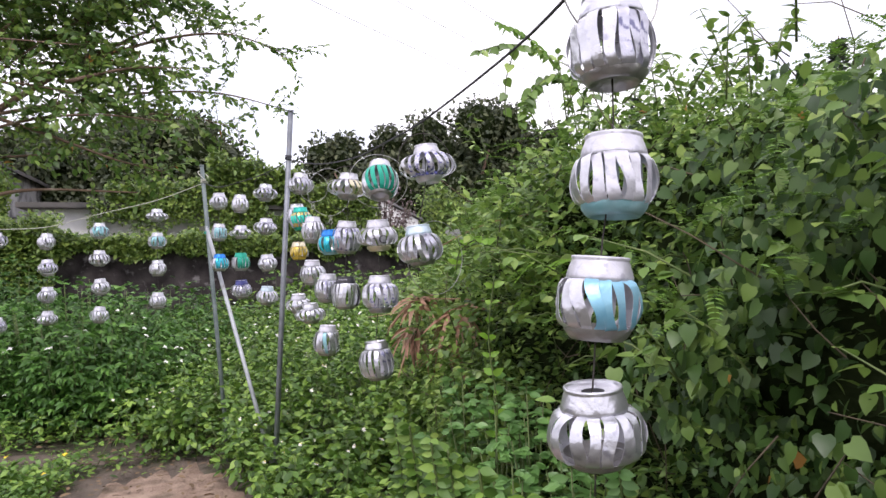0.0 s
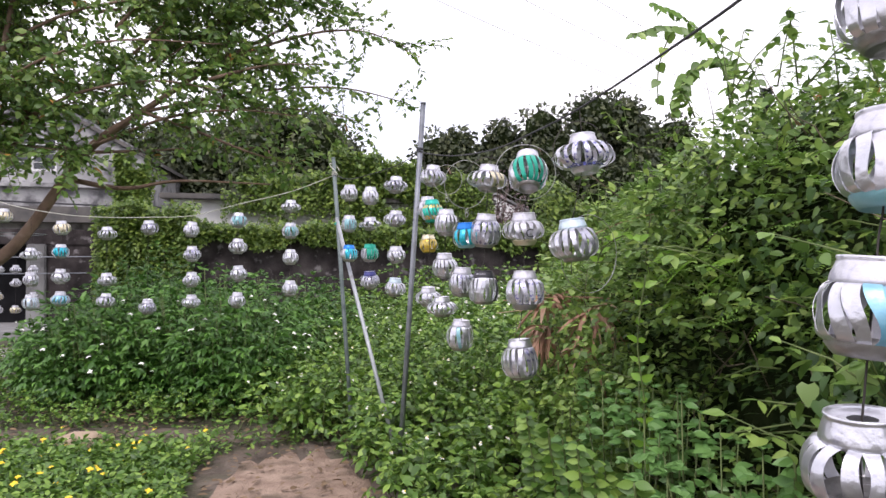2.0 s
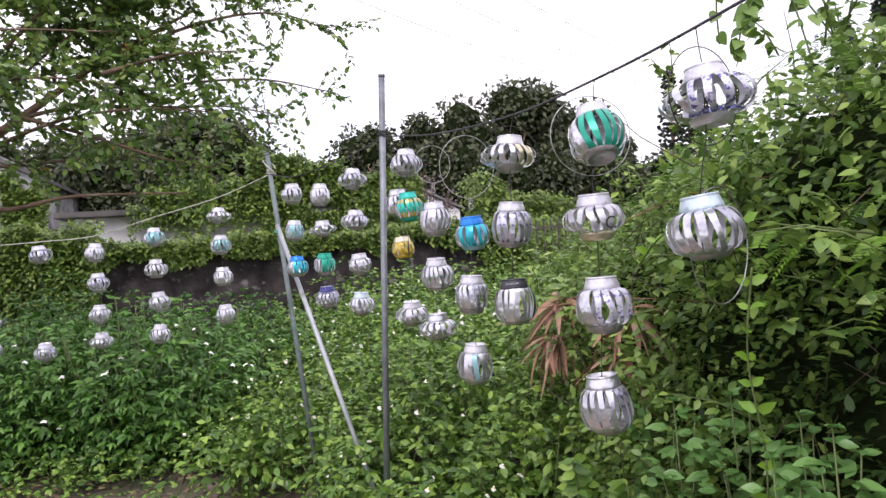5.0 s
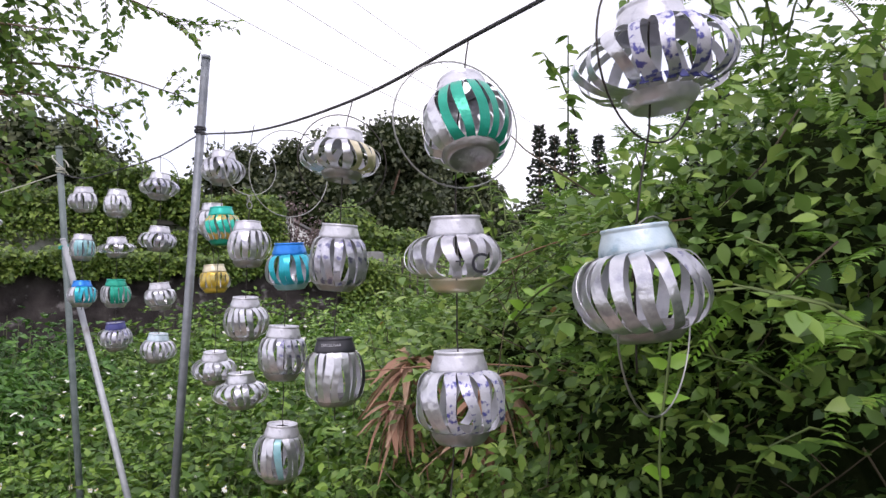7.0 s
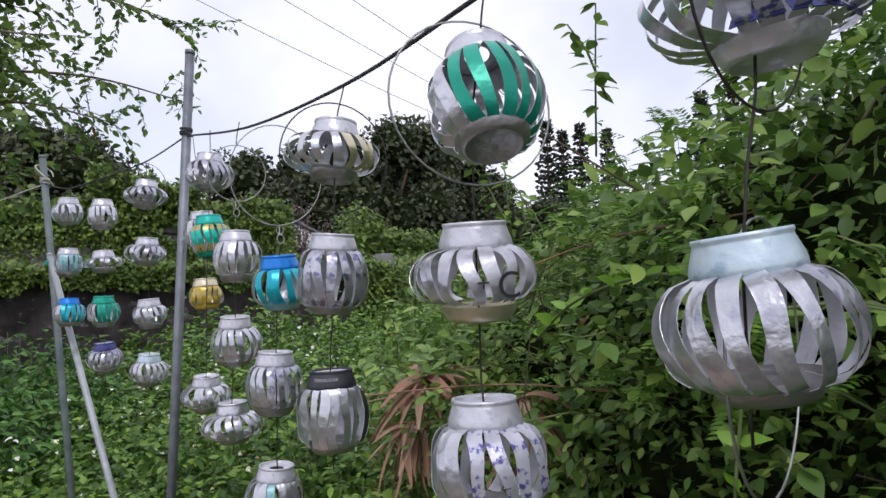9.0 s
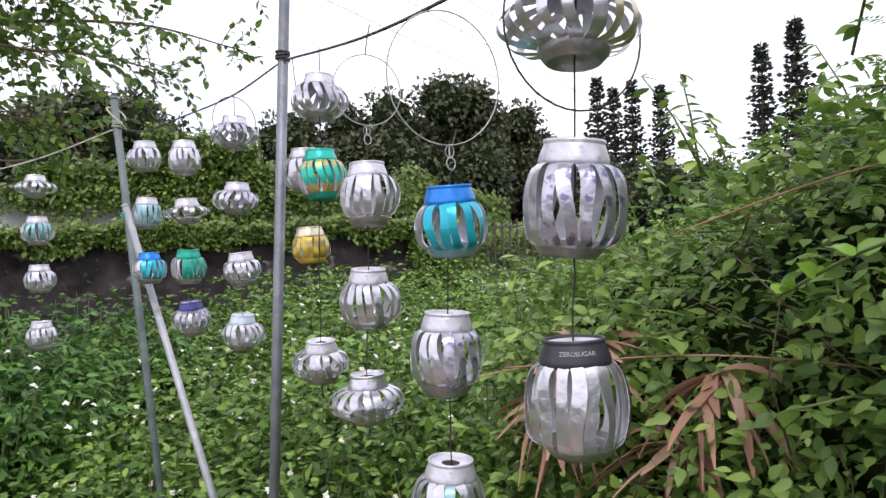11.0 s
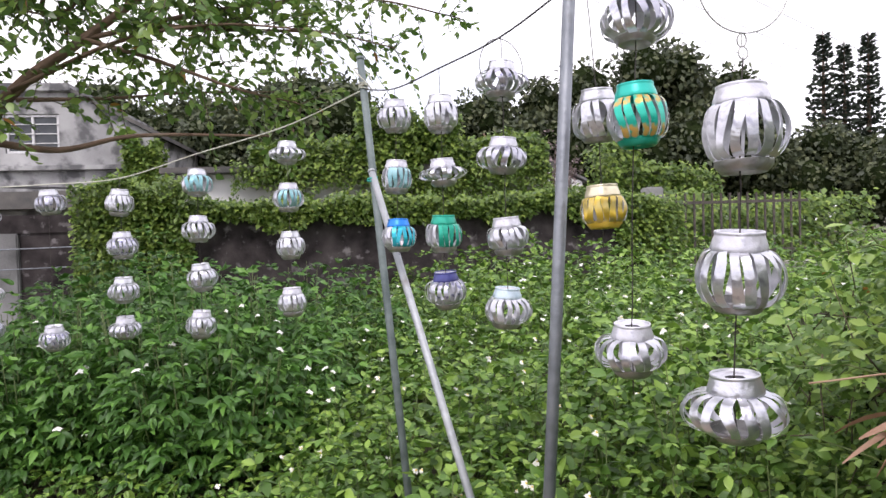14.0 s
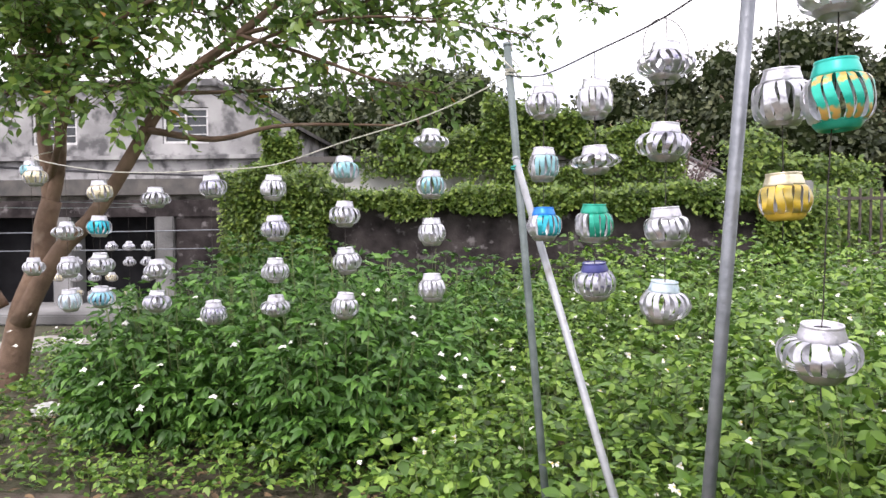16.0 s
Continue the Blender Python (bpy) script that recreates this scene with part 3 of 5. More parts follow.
DARK_TREE = "broad dark green tree with a dense rounded uneven crown"
far_tree(-0.9, 26.0, 2.9, 7.2, 3, DARK_TREE)
far_tree(-4.2, 27.5, 2.8, 6.6, 4, DARK_TREE)
far_tree(6.7, 27.4, 2.7, 7.0, 5, DARK_TREE)
far_tree(10.4, 25.1, 3.1, 7.9, 6, DARK_TREE)
far_tree(14.4, 26.7, 2.7, 7.3, 7, DARK_TREE)
far_tree(18.1, 27.3, 3.2, 5.2, 8, DARK_TREE)
far_tree(2.9, 31.0, 2.8, 5.4, 9, DARK_TREE)
far_tree(22.5, 24.5, 3.4, 5.0, 10, DARK_TREE)
far_tree(18.5, 13.0, 2.6, 4.6, 11, DARK_TREE)
far_tree(-9.5, 30.0, 3.6, 7.5, 12, DARK_TREE)


def norfolk_pine(height):
    tree = thing("pine_tree", pose(0, 0, 0), "tall slender dark pine with tiered level branches", "tree", "row of tall pines")
    part("trunk", tube(bmesh.new(), [(0, 0, 0), (0, 0, height * 0.6), (0, 0, height)], [0.22, 0.14, 0.03], 6), BARK, tree)
    P, A = [], []
    tiers = 34
    for k in range(tiers):
        z = height * (0.2 + 0.79 * k / tiers) + random.uniform(-0.08, 0.08)
        reach = 1.55 * (1 - k / tiers) ** 0.9 + 0.1
        for j in range(6):
            a = j * 1.05 + k * 0.7
            arm = reach * random.uniform(0.65, 1.1)
            d = np.array((math.cos(a), math.sin(a), 0.16))
            side = np.array((-d[1], d[0], 0))
            for q in np.arange(0.12, 1.0, 0.3 / max(arm, 0.4)):
                for s in (-1, 0, 1):
                    P.append(d * arm * q + (0, 0, z + 0.12 * q * q))
                    A.append(d + s * 0.7 * side + (0, 0, random.uniform(-0.5, 0.45)))
    leaves("crown", PINE_LEAF, P, A, RNG.uniform(0.26, 0.44, len(P)), KITE, up=RNG.normal(0, 1, (len(P), 3)), parent=tree)
    return tree


pine = norfolk_pine(12.8)
pine.location = (29.3, 39.3, 0)
for x, y, s in ((30.4, 38.9, 0.94), (31.7, 38.5, 0.98), (33.6, 37.8, 0.95), (40.8, 35.3, 1.17), (43.2, 34.4, 1.31)):
    c = copy_thing(pine, pose(x, y, 0, 0, 0, x * 37))
    c.scale = (s, s, s)

BARE = material("mauve_dry_foliage", [(0.09, 0.065, 0.07), (0.2, 0.15, 0.155), (0.32, 0.25, 0.25)], 0.8, 0, 1.5, vary="island", through=0.2)
bush = thing("dry_shrub", pose(4.9, 17.6, 0), "half-bare mauve-brown twiggy bush behind the low building", "shrub")
P, A = [], []
bm = bmesh.new()
for k in range(46):
    a, q = random.uniform(0, 6.28), random.uniform(0.1, 0.9)
    tip = Vector((math.cos(a) * q, math.sin(a) * q, random.uniform(2.2, 3.5) - 0.7 * q))
    mid = Vector((tip.x * 0.4, tip.y * 0.4, tip.z * 0.6))
    tube(bm, [(0, 0, 0), mid, tip], [0.03, 0.018, 0.006], 4)
    for m in range(46):
        P.append(mid.lerp(tip, random.uniform(0.1, 1.05)) + Vector((random.gauss(0, 0.1), random.gauss(0, 0.1), random.gauss(0, 0.1))))
        A.append((random.gauss(0, 1), random.gauss(0, 1), random.gauss(-0.2, 0.8)))
part("stem", bm, TWIG, bush)["kind"] = "stuff"
leaves("foliage", BARE, np.array(P), np.array(A), RNG.uniform(0.06, 0.13, len(P)), KITE, parent=bush)

# ---- creeper on the wall ----


def creeper(name, x0, x1, y0, y1, z0, z1, count, size, label, mat=None, lumps=1.6):
    count, size = count * 2, size * 0.8
    x, u = RNG.uniform(x0, x1, count), RNG.uniform(0, 1, count)
    crest = z1 + (z1 - z0) * 0.22 * wave(x, x * 0, lumps) + RNG.normal(0, 0.03, count)
    low = z0 + (z1 - z0) * 0.45 * wave(x, x * 0 + 3, lumps * 2.3)
    crest = crest + 0.06 * wave(x, x * 0 + 1, 9.0)
    z = low + (crest - low) * u ** 0.6
    y = y0 + (y1 - y0) * RNG.uniform(0, 1, count) ** 1.5 * np.clip((z - z0) / max(z1 - z0, 0.01) + 0.25, 0.1, 1)
    pos = np.stack([x, y, z], -1)
    ahead = np.stack([RNG.normal(0, 0.6, count), RNG.normal(-0.8, 0.35, count), RNG.normal(-0.35, 0.6, count)], -1)
    return tagged(leaves(name, mat or WALL_VINE, pos, ahead, RNG.uniform(0.5, 1.2, count) * size, KITE, up=np.tile((0, -0.5, 0.8), (count, 1))), label, "creeper", kind="stuff")


creeper("wall_creeper", -2.6, 4.3, WALL_Y - 0.16, WALL_Y + 0.5, 1.3, 1.62, 9500, 0.1, "bright green creeper trailing over the top of the wall")
creeper("corner_creeper", -3.1, -1.75, WALL_Y - 0.35, WALL_Y + 0.5, 0.35, 1.92, 6000, 0.1, "mound of creeper spilling down the wall corner")
creeper("post_creeper", 3.7, 4.6, WALL_Y - 0.3, WALL_Y + 0.3, 0.4, 1.7, 1800, 0.1, "creeper climbing the gate post")
creeper("roof_creeper", -1.4, 3.5, 12.7, 15.0, 2.15, 2.7, 7000, 0.15, "light green creeper heaped over the low roof")
creeper("roof_creeper_mound", 0.3, 2.0, 12.6, 14.0, 2.2, 3.15, 3500, 0.14, "tall light green heap of creeper on the low roof")
creeper("shed_creeper", 0.5, 3.5, 12.55, 12.95, 1.0, 2.3, 4500, 0.1, "creeper hanging down the low building's white wall")
creeper("shed_creeper_thin", -1.7, 0.6, 12.6, 12.95, 1.8, 2.3, 1100, 0.1, "thin creeper hanging before the white wall")
creeper("house_creeper", -5.6, -4.7, HY - 0.4, HY + 0.6, 1.5, 4.0, 2200, 0.22, "creeper climbing the corner of the grey house")
creeper("gap_thicket", 3.4, 9.0, 12.0, 15.0, 0.0, 1.6, 7000, 0.16, "tangle of green bushes behind the iron fence")
creeper("gap_thicket_tall", 5.6, 8.0, 15.0, 17.0, 0.3, 2.7, 4500, 0.18, "tall creeper-covered bush behind the fence", lumps=0.9)

# ---- near tree with brown stems ----
tree = thing("leafy_tree", pose(-3.2, 6.5, 0), "spreading garden tree with several smooth brown stems", "tree")


def limb(name, points, r0, r1, mat=BARK, sides=10):
    pts = spline([(p[0] + 3.2, p[1] - 6.5, p[2]) for p in points], 18)
    for k in range(1, len(pts) - 1):
        pts[k] += Vector((noise.noise(pts[k] * 3), noise.noise(pts[k] * 3 + Vector((5, 0, 0))), 0)) * r0 * 0.35
    n = len(pts) - 1
    return part(name, tube(bmesh.new(), pts, [r0 + (r1 - r0) * k / n for k in range(n + 1)], sides), mat, tree)


limb("trunk", [(-3.25, 6.5, -0.05), (-3.12, 6.5, 0.5), (-2.98, 6.5, 0.95), (-2.87, 6.5, 1.37)], 0.105, 0.065)
limb("stem", [(-2.88, 6.5, 1.33), (-2.95, 6.55, 1.98), (-3.08, 6.6, 2.9), (-3.1, 6.7, 4.2)], 0.055, 0.02)
limb("stem", [(-2.88, 6.5, 1.33), (-2.76, 6.45, 1.8), (-2.68, 6.4, 2.8), (-2.4, 6.3, 4.0)], 0.05, 0.015)
limb("stem", [(-3.1, 6.45, 0.5), (-2.77, 6.4, 1.0), (-2.45, 6.4, 1.33), (-1.95, 6.45, 2.12), (-1.5, 6.5, 2.5), (-0.9, 6.6, 3.0), (-0.2, 6.8, 3.5)], 0.07, 0.012)
limb("stem", [(-3.25, 6.45, 0.6), (-3.5, 6.4, 1.0), (-3.6, 6.4, 1.25), (-3.75, 6.3, 2.4)], 0.07, 0.02)
limb("branch", [(-2.1, 6.4, 1.84), (-1.6, 6.3, 1.76), (-1.1, 6.2, 1.83), (-0.3, 6.2, 1.82)], 0.026, 0.006)
limb("branch", [(-2.9, 6.5, 1.5), (-2.6, 6.2, 1.75), (-2.3, 6.0, 2.3)], 0.03, 0.008)
BOUGHS = [
    [(-1.5, 6.5, 2.5), (-0.6, 6.6, 2.75), (0.3, 6.8, 2.9), (1.05, 6.9, 2.8)],
    [(-1.2, 6.5, 2.6), (-0.5, 6.6, 2.6), (0.05, 6.8, 2.65), (0.55, 7.0, 2.6)],
    [(-1.9, 6.4, 2.15), (-1.2, 6.2, 2.4), (-0.6, 6.0, 2.45), (-0.05, 5.9, 2.4)],
    [(-0.9, 6.6, 3.0), (-0.1, 6.5, 3.3), (0.5, 6.5, 3.4), (1.0, 6.6, 3.3)],
    [(-1.5, 6.5, 2.5), (-1.0, 6.2, 2.3), (-0.5, 6.1, 2.1), (-0.1, 6.1, 2.0)],
    [(-2.3, 6.0, 2.3), (-1.8, 5.8, 2.5), (-1.2, 5.7, 2.6), (-0.7, 5.7, 2.55)],
    [(-2.6, 6.2, 2.6), (-2.1, 5.9, 2.8), (-1.5, 5.8, 2.95), (-0.7, 5.9, 3.0)],
    [(-2.7, 6.4, 3.0), (-2.0, 6.2, 3.3), (-1.2, 6.2, 3.5), (-0.4, 6.3, 3.6)],
    [(-3.0, 6.5, 2.3), (-3.4, 6.0, 2.5), (-3.8, 5.7, 2.6)],
    [(-3.0, 6.5, 2.0), (-2.6, 6.1, 2.1), (-2.2, 5.9, 2.05), (-1.8, 5.8, 2.0)],
    [(-2.4, 6.3, 3.6), (-1.6, 6.4, 4.0), (-0.6, 6.6, 4.1)],
    [(-3.1, 6.6, 3.2), (-3.7, 6.2, 3.4), (-4.3, 6.0, 3.5)],
    [(-1.9, 6.45, 2.1), (-1.5, 6.9, 2.2), (-1.0, 7.2, 2.3), (-0.3, 7.4, 2.35)],
    [(-3.1, 6.7, 3.8), (-2.6, 6.9, 4.2), (-1.8, 7.0, 4.5)],
]
for k in range(7):
    a = (random.uniform(-3.0, -2.0), random.uniform(5.9, 6.3), random.uniform(2.0, 2.7))
    b = (a[0] + random.uniform(-0.7, 0.8), a[1] - random.uniform(0.2, 0.6), a[2] + random.uniform(-0.2, 0.4))
    BOUGHS.append([a, ((a[0] + b[0]) / 2, (a[1] + b[1]) / 2, (a[2] + b[2]) / 2 + 0.06), b])
for k in range(40):
    a = (random.uniform(-3.4, -0.7), random.uniform(5.9, 7.1), random.uniform(2.6, 4.1))
    b = (a[0] + random.uniform(-1.0, 1.2), a[1] + random.uniform(-0.7, 0.6), a[2] + random.uniform(-0.35, 0.9))
    BOUGHS.append([a, ((a[0] + b[0]) / 2, (a[1] + b[1]) / 2, (a[2] + b[2]) / 2 + random.uniform(0.02, 0.16)), b])
LP, LA, LS = [], [], []
off = Vector((3.2, -6.5, 0))
for b in BOUGHS:
    limb("branch", b, 0.018, 0.004, BARK, 6)
    line = spline(b, 24)
    bm = bmesh.new()
    for k in range(3, len(line)):
        full = 1.45 + 0.35 * (line[k].z - 2.25) - 0.75 * max(0.0, line[k].x + 0.3)
        full = min(2.4, max(0.5, full)) + (0.8 if k > len(line) - 3 else 0)
        for _ in range(int(full) + (random.random() < full - int(full))):
            d = Vector((random.uniform(-1, 1), random.uniform(-1, 1), random.uniform(-0.9, 1.0))) + (line[min(k + 1, len(line) - 1)] - line[k - 1]).normalized() * 0.6
            d.normalize()
            length = random.uniform(0.16, 0.5)
            tip = line[k] + d * length + Vector((0, 0, random.uniform(-0.16, 0.04)))
            mid = line[k].lerp(tip, 0.5) + Vector((random.uniform(-0.03, 0.03), random.uniform(-0.03, 0.03), random.uniform(0.0, 0.05)))
            tube(bm, [line[k] + off, mid + off, tip + off], [0.004, 0.003, 0.0015], 3)
            for m in range(int(length / 0.027)):
                q = 0.15 + 0.85 * m / max(1, int(length / 0.027) - 1)
                c = line[k].lerp(mid, q * 2) if q < 0.5 else mid.lerp(tip, q * 2 - 1)
                side = d.cross(Vector((random.uniform(-0.5, 0.5), random.uniform(-0.5, 0.5), 1))).normalized() * (1 if m % 2 else -1)
                LP.append(c + off)
                LA.append(d * random.uniform(0.3, 0.9) + side * random.uniform(0.4, 0.9) + Vector((random.uniform(-0.4, 0.4), random.uniform(-0.4, 0.4), random.uniform(-0.75, 0.4))))
                LS.append(random.uniform(0.038, 0.088))
    part("twig", bm, TWIG, tree)["kind"] = "stuff"
LP, LA, LS = np.array(LP), np.array(LA), np.array(LS)
old = RNG.random(len(LP)) < 0.012
leaves("crown", TREE_LEAF, LP[~old], LA[~old], LS[~old], OVATE_ROUND, up=RNG.normal(0, 0.6, (int((~old).sum()), 3)) + (0, -0.3, 0.5), parent=tree)
leaves("old_leaf", AUTUMN, LP[old], LA[old], LS[old], ELLIPSE, parent=tree)["label"] = "yellowing orange leaves"

# ---- weeds ----


def weed_height(x, y):
    """How tall the weeds stand at a place."""
    h = 0.16 + 0.3 * np.clip((y - 2.4) / 1.5, 0, 1) * np.clip((x + 0.55) / 0.8, 0, 1)
    h = h + 0.2 * np.clip((x - 0.75) / 0.5, 0, 1) * np.clip((y - 1.8) / 1.0, 0, 1)
    h = h + 0.12 * np.clip((y - 5) / 3, 0, 1) * np.clip((x + 0.6) / 1.0, 0, 1)
    return h * (1 + 0.26 * wave(x, y, 2.6) + 0.24 * wave(x, y, 7.0, 2.0))


def on_path(x, y):
    a = (np.abs(x - 0.06 * wave(x * 0, y, 1.5)) < 0.44 - 0.16 * np.clip(y - 3.4, 0, 1)) & (y < 4.05)
    b = (np.abs(y - 4.5 + 0.1 * (x + 1)) < 0.25) & (x < -0.1)
    return a | b


def weed_field(name, x0, x1, y0, y1, per_m2, size, tiers, shape, label, keep):
    n = int((x1 - x0) * (y1 - y0) * per_m2)
    x, y = RNG.uniform(x0, x1, n), RNG.uniform(y0, y1, n)
    ok = keep(x, y) & (wave(x, y, 6.0, 1.7) + RNG.normal(0, 0.3, n) > -0.62)
    x, y = x[ok], y[ok]
    n = len(x)
    h = weed_height(x, y) * RNG.uniform(0.5, 1.18, n)
    lean = RNG.normal(0, 0.07, (n, 2))
    P, A, S = [], [], []
    for k in range(tiers):
        q = 1 - 0.19 * k
        turn = RNG.uniform(0, 2 * np.pi, n)
        for j in range(2 if k else 3):
            a = turn + j * (np.pi if k else 2.1) + RNG.normal(0, 0.3, n)
            rise = (0.45 if k == 0 else 0.05) + RNG.normal(0, 0.42, n)
            out = np.stack([np.cos(a), np.sin(a), rise], -1)
            stem = RNG.uniform(0.25, 0.9, (n, 1)) * size * (0.5 + 0.35 * k)
            base = np.stack([x + lean[:, 0] * q, y + lean[:, 1] * q, h * q], -1) + out * stem
            grow = RNG.uniform(0.55, 1.25, n) * size * (0.75 if k == 0 else 1.0)
            for d, share in ((0, 1.0), (1.0, 0.72), (-1.0, 0.72)):
                b = a + d + RNG.normal(0, 0.15, n)
                P.append(base)
                A.append(np.stack([np.cos(b), np.sin(b), rise - 0.18 - 0.08 * k + RNG.normal(0, 0.15, n)], -1))
                S.append(grow * share)
    A = np.concatenate(A)
    ob = leaves(name, WEED, np.concatenate(P), A, np.concatenate(S), shape, up=RNG.normal(0, 0.5, A.shape) + (0, 0, 1))
    stems = bmesh.new()
    for k in range(0, n, 3):
        tube(stems, [(x[k], y[k], 0), (x[k] + lean[k, 0], y[k] + lean[k, 1], h[k])], [0.003, 0.0018], 3)
    part("weed_stalk", stems, STEM, ob)["kind"] = "stuff"
    return tagged(ob, label, "weeds", kind="stuff"), x, y, h


def keep_near(x, y):
    return ~on_path(x, y) & ((y > 2.2) | (x > 0.62)) & ~((x < -0.3) & (y < 4.1)) & ~((x < -0.15) & (y > 4.7) & (x > -2.6))


_, fx, fy, fh = weed_field("weeds", -0.4, 1.75, 1.6, 5.2, 240, 0.062, 4, OVATE_ROUND, "dense low leafy green weeds with small white flowers", keep_near)
_, gx2, gy2, gh = weed_field("weeds_behind", -0.4, 3.2, 5.2, 7.6, 110, 0.075, 4, OVATE, "leafy green weeds with white flowers in front of the wall", lambda x, y: ~((x < -0.1)))
weed_field("weeds_far", -1.2, 8.0, 7.6, 10.4, 62, 0.095, 4, OVATE, "tall leafy weeds at the foot of the wall", lambda x, y: x > -1.5)
weed_field("weeds_side", 1.5, 4.6, 2.6, 5.2, 90, 0.08, 4, OVATE, "leafy weeds behind the hedge end", lambda x, y: x > 1.4)
weed_field("weeds_low", -3.4, -0.3, 4.55, 5.3, 120, 0.05, 2, OVATE, "low weeds at the path's edge", lambda x, y: y > 4.5)

weed_field("weeds_by_tree", -4.0, -1.9, 5.2, 8.0, 75, 0.055, 3, OVATE, "low dark undergrowth at the foot of the tree", lambda x, y: (x + 3.2) ** 2 + (y - 6.5) ** 2 > 0.03)


def blossoms(name, mat, x, y, z, size, label, petals=5):
    n = len(x)
    P, A, U = [], [], []
    tilt = np.stack([RNG.normal(0, 0.4, n), RNG.normal(-0.5, 0.3, n), np.ones(n)], -1)
    for k in range(petals):
        a = 2 * np.pi * k / petals + RNG.uniform(0, 6, 1)[0]
        d = np.stack([np.full(n, np.cos(a)), np.full(n, np.sin(a)), -tilt[:, 0] * np.cos(a) - tilt[:, 1] * np.sin(a)], -1)
        P.append(np.stack([x, y, z], -1))
        A.append(d)
        U.append(tilt)
    return tagged(leaves(name, mat, np.concatenate(P), np.concatenate(A), np.tile(RNG.uniform(0.7, 1.2, n) * size, petals), leaf_shape(0.36), up=np.concatenate(U)), label, "flowers", kind="stuff")


def sprinkle(x, y, h, share):
    ok = RNG.random(len(x)) < share
    return x[ok], y[ok], h[ok] + 0.02


a, b, c = sprinkle(fx, fy, fh, 0.14)
blossoms("white_flowers", WHITE_PETAL, a, b, c, 0.016, "small white daisy flowers among the weeds")
blossoms("flower_centres", YELLOW_PETAL, a, b - 0.002, c + 0.003, 0.005, "tiny yellow centres of the white flowers")
a, b, c = sprinkle(gx2, gy2, gh, 0.3)
blossoms("white_flowers_behind", WHITE_PETAL, a, b, c, 0.017, "small white daisy flowers farther back")

# low ground cover with yellow flowers beside the path
n = 17000
x, y = RNG.normal(-1.0, 0.55, n), RNG.normal(3.35, 0.5, n)
ok = ~on_path(x, y) & (y < 4.05 + 0.15 * wave(x, x, 3)) & (x < -0.4)
x, y = x[ok], y[ok]
z = RNG.uniform(0.02, 0.13, len(x))
a = RNG.uniform(0, 6.3, len(x))
tagged(leaves("ground_cover", WEED, np.stack([x, y, z], -1), np.stack([np.cos(a), np.sin(a), RNG.normal(0.25, 0.45, len(x))], -1), RNG.uniform(0.022, 0.048, len(x)), OVATE, up=RNG.normal(0, 0.5, (len(x), 3)) + (0, 0, 1)), "low leafy ground cover beside the dirt path", "ground cover", kind="stuff")
blossoms("yellow_flowers", YELLOW_PETAL, x[::170], y[::170], z[::170] + 0.05, 0.016, "bright yellow flowers over the ground cover", 6)
n = 2600
x, y, a = RNG.uniform(-3.8, 0.6, n), RNG.uniform(2.6, 6.2, n), RNG.uniform(0, 6.3, n)
ok = on_path(x, y) | (y > 4.1)
x, y, a = x[ok], y[ok], a[ok]
tagged(leaves("leaf_litter", LITTER, np.stack([x, y, np.full(len(x), 0.035)], -1), np.stack([np.cos(a), np.sin(a), RNG.normal(0, 0.12, len(x))], -1), RNG.uniform(0.025, 0.06, len(x)), ELLIPSE), "fallen brown leaves on the ground", "leaf litter", kind="stuff")

# tall shrubs with drooping leaves


def shrub(name, cx, cy, rx, ry, top, count, size, label, seed):
    rng = np.random.default_rng(seed)
    root = thing(name, pose(cx, cy, 0), label, "shrub", "tall shrubs behind the lanterns")
    bm = bmesh.new()
    P, A, S = [], [], []
    shoots = count // 27
    for k in range(shoots):
        a, q = rng.uniform(0, 6.28), math.sqrt(rng.uniform(0, 1))
        bx, by = rx * q * math.cos(a), ry * q * math.sin(a)
        h = top * (1 - 0.45 * q ** 2.2) * rng.uniform(0.55, 1.12)
        if k % 3 == 0:
            tube(bm, [(bx * 0.7, by * 0.7, 0), (bx * 0.9, by * 0.9, h * 0.6), (bx, by, h)], [0.006, 0.004, 0.002], 3)
        for j in range(9):
            t = rng.uniform(0.0, 1.0) ** 1.3
            z = h * (1 - 0.8 * t)
            b = rng.uniform(0, 6.28)
            fall = rng.normal(-0.25, 0.35) + (0.6 if t < 0.06 else 0)
            d = np.array((math.cos(b), math.sin(b), fall))
            c = np.array((bx * (0.9 + 0.1 * (1 - t)), by, z)) + d * rng.uniform(0.02, 0.09)
            grow = size * rng.uniform(0.5, 1.2)
            for e, share in ((0, 1.0), (0.95, 0.75), (-0.95, 0.75)):
                P.append(c)
                A.append((math.cos(b + e), math.sin(b + e), fall - 0.15 + rng.normal(0, 0.2)))
                S.append(grow * share)
    part("stalk", bm, STEM, root)["kind"] = "stuff"
    leaves("foliage", BUSH, np.array(P), np.array(A), np.array(S), leaf_shape(0.22, 0, 0.2, 0.25), up=RNG.normal(0, 0.5, (len(P), 3)) + (0, -0.2, 1), parent=root)
    return root


